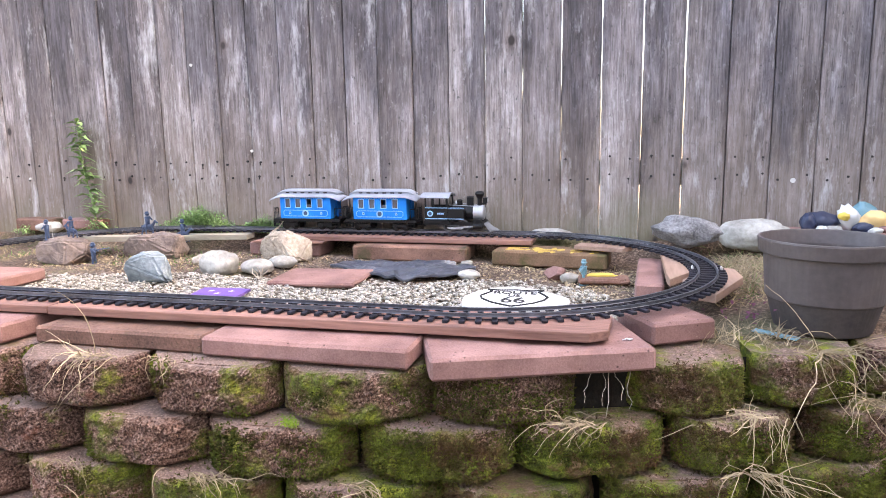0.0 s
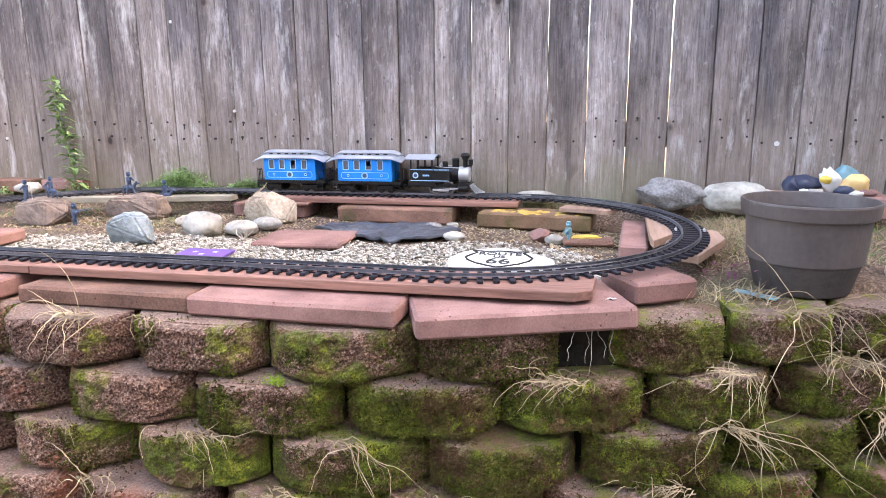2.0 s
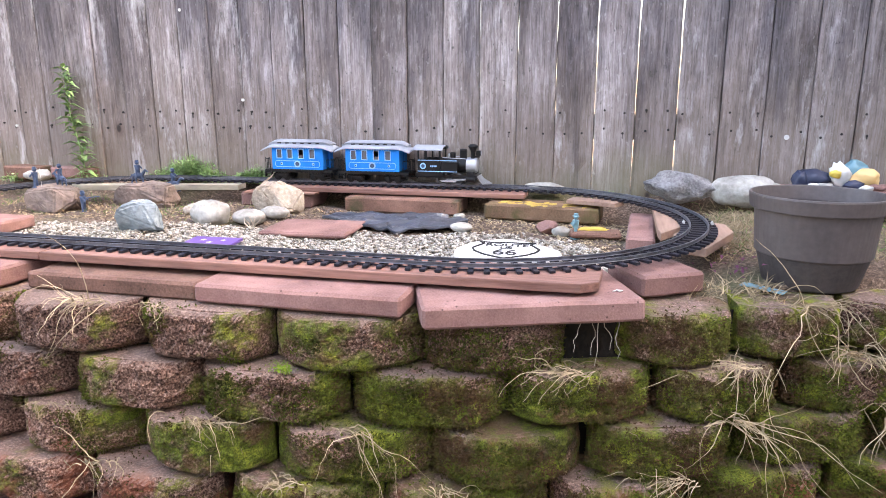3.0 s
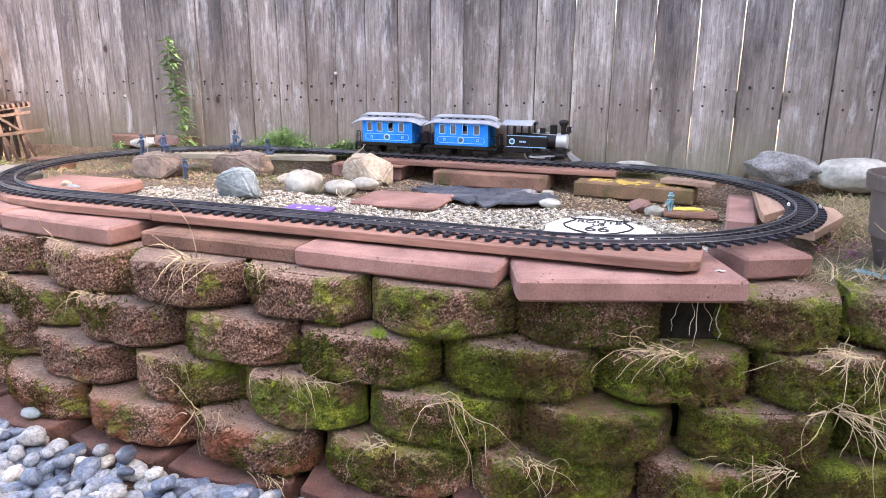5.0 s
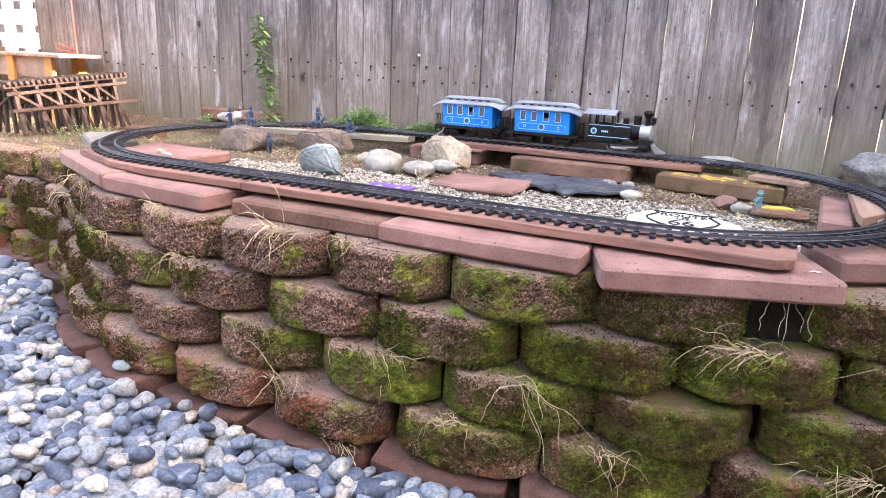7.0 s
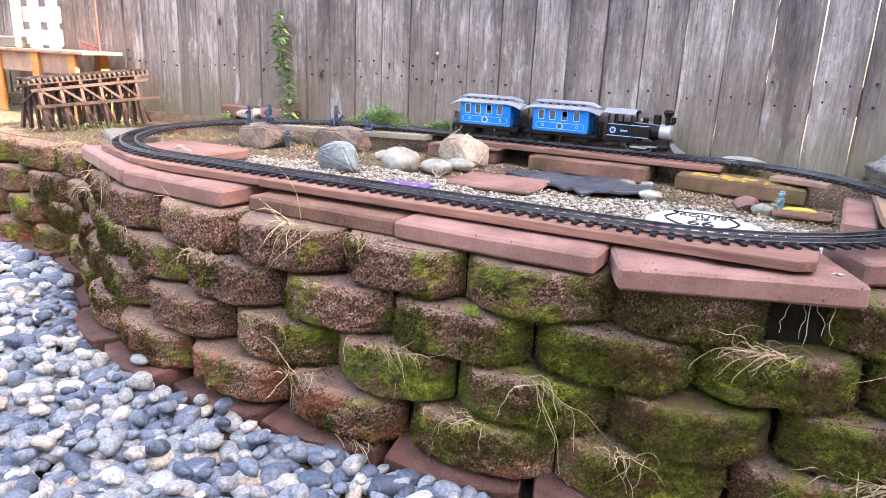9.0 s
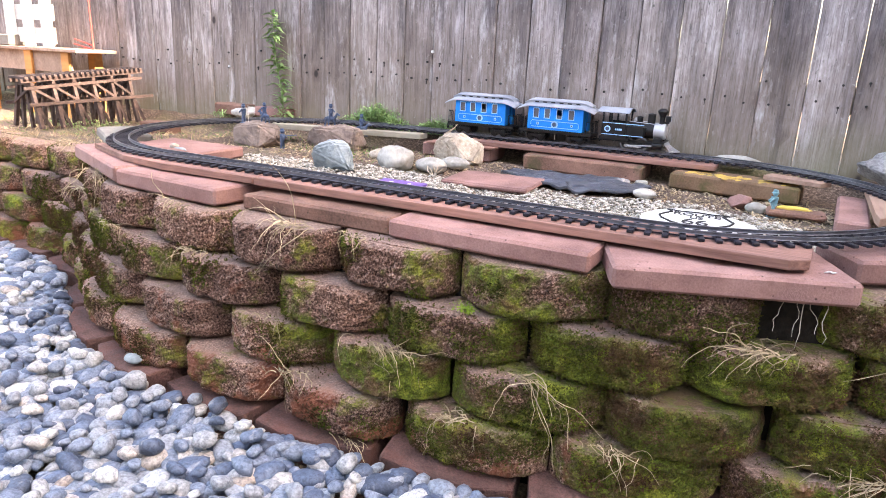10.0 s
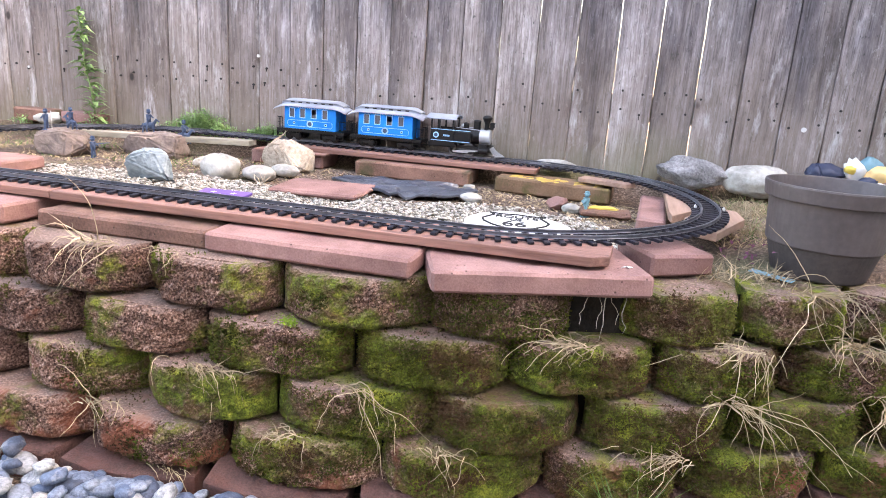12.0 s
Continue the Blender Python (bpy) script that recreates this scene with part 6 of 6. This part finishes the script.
rng = random.Random(55)
seats = []
while len(seats) < 21000:
    x, y = rng.uniform(-1.98, 0.30), rng.uniform(1.28, 2.06)
    if y > gravel_reach(x) + abs(rng.gauss(0, 0.02)) - 0.01:
        continue
    ex = max(0, x - XR, XL - x)
    if math.hypot(ex, y - YC) > 0.535:
        continue
    s = rng.uniform(0.0032, 0.0064)
    seats.append((x, y, terrace_height(x, y) + rng.uniform(0.0, 0.010), s))
heap("pea_gravel", seats, GRAVEL, "bed of small pale tan gravel inside the oval", "gravel", 1, 5)

line_x = np.array(sorted(p.x for p, _ in WALL_LINE))
line_y = np.array([y for _, y in sorted((p.x, p.y) for p, _ in WALL_LINE)])


def pebble_seats(rng, n, x0, x1, y0, gap, deep):
    out, cells = [], {}
    tries = 0
    while len(out) < n and tries < n * 14:
        tries += 1
        x, s = rng.uniform(x0, x1), rng.choice((0.014, 0.018, 0.021, 0.024, 0.027, 0.031)) * rng.uniform(0.85, 1.1)
        y1 = float(np.interp(x, line_x, line_y)) - 0.122 - s * 0.8
        y = rng.uniform(y0, y1)
        if y > y1:
            continue
        c = (int(x / 0.07), int(y / 0.07))
        near = [q for i in (-1, 0, 1) for j in (-1, 0, 1) for q in cells.get((c[0] + i, c[1] + j), ())]
        if any(math.hypot(x - q[0], y - q[1]) < gap * (s + q[3]) for q in near):
            continue
        q = (x, y, LOW + deep + s * 0.45 + 0.020 * max(0.0, 1 - (y1 - y) / 0.12), s)
        out.append(q)
        cells.setdefault(c, []).append(q)
    return out


rng = random.Random(77)
under = pebble_seats(rng, 3000, -3.4, -0.25, 0.30, 0.44, 0.018)
heap("river_pebbles", under, PEBBLES, "thick bed of grey and white river pebbles before the wall", "pebbles", 2, 8)


def near_pebbles():
    """The pebbles on top of the bed, nearest to the wall, each on its own."""
    body = holder("pebble_border", "loose rounded grey, blue and white river pebbles along the wall", "pebbles")
    meshes = []
    for s in range(12):
        bm = stone(1.0, random.Random(s).uniform(0.68, 0.9), random.Random(s + 50).uniform(0.48, 0.66), s + 200, 0.30, 2, 1.5, 0.40)
        meshes.append(bake(bm, "pebble", PEBBLE, True))
    r = random.Random(5)
    for x, y, z, s in pebble_seats(r, 290, -2.1, -0.30, 0.35, 0.80, 0.038):
        share("pebble", r.choice(meshes), body, pose(x, y, z - s * 0.2, r.uniform(-18, 18), r.uniform(-18, 18), r.uniform(0, 360)) @ Matrix.Scale(s * 1.08, 4))


near_pebbles()
rock(-1.335, 0.985, LOW + 0.062, 0.028, 0.018, 0.012, 91, BLUE_ROCK, "smooth grey pebble resting on the edging", "small_stone", 0.08, 0.0, sub=3)
rock(-0.20, 0.93, LOW + 0.045, 0.030, 0.016, 0.010, 92, BLUE_ROCK, "flat blue-grey pebble on the edging", "small_stone", 0.08, 0.0, sub=3)

# ---------------------------------------------------------------- fuzz of moss on the blocks


def moss_fuzz(n):
    from mathutils.bvhtree import BVHTree
    wall = bpy.data.objects["retaining_wall"]
    vs, fs = [], []
    for ob in wall.children:
        if ob.name.startswith("block"):
            base = len(vs)
            vs += [ob.matrix_basis @ v.co for v in ob.data.vertices]
            fs += [[base + i for i in f.vertices] for f in ob.data.polygons]
    tree = BVHTree.FromPolygons(vs, fs)
    rng = random.Random(404)
    bm = bmesh.new()
    made = 0
    for _ in range(n * 4):
        if made >= n:
            break
        x, z = rng.uniform(-2.6, 0.95), rng.uniform(0.21, 0.66)
        if moss_cover(x, z) < rng.uniform(0.25, 0.60):
            continue
        y0 = wall_y(x)
        start = Vector((x + rng.uniform(-0.05, 0.05), y0 - 0.3, z + rng.uniform(-0.02, 0.14)))
        hit, normal, _i, _d = tree.ray_cast(start, (Vector((x, y0, z)) - start).normalized(), 0.6)
        if hit is None or hit.z > 0.70 or (normal.z > 0.7 and rng.random() < 0.8):
            continue
        made += 1
        for _k in range(2):
            d = (normal + Vector((rng.gauss(0, 0.6), rng.gauss(0, 0.6), rng.gauss(0.2, 0.6)))).normalized()
            side = d.orthogonal().normalized() * rng.uniform(0.0012, 0.0024)
            p = hit + Vector((rng.gauss(0, 0.002), 0, rng.gauss(0, 0.002)))
            tip = p + d * rng.uniform(0.003, 0.008)
            bm.faces.new((bm.verts.new(p - side), bm.verts.new(p + side), bm.verts.new(tip)))
    whole("moss", bm, MOSS_TUFT, "dense dark and yellow-green moss on the block wall", "moss", kind="stuff")


moss_fuzz(52000)
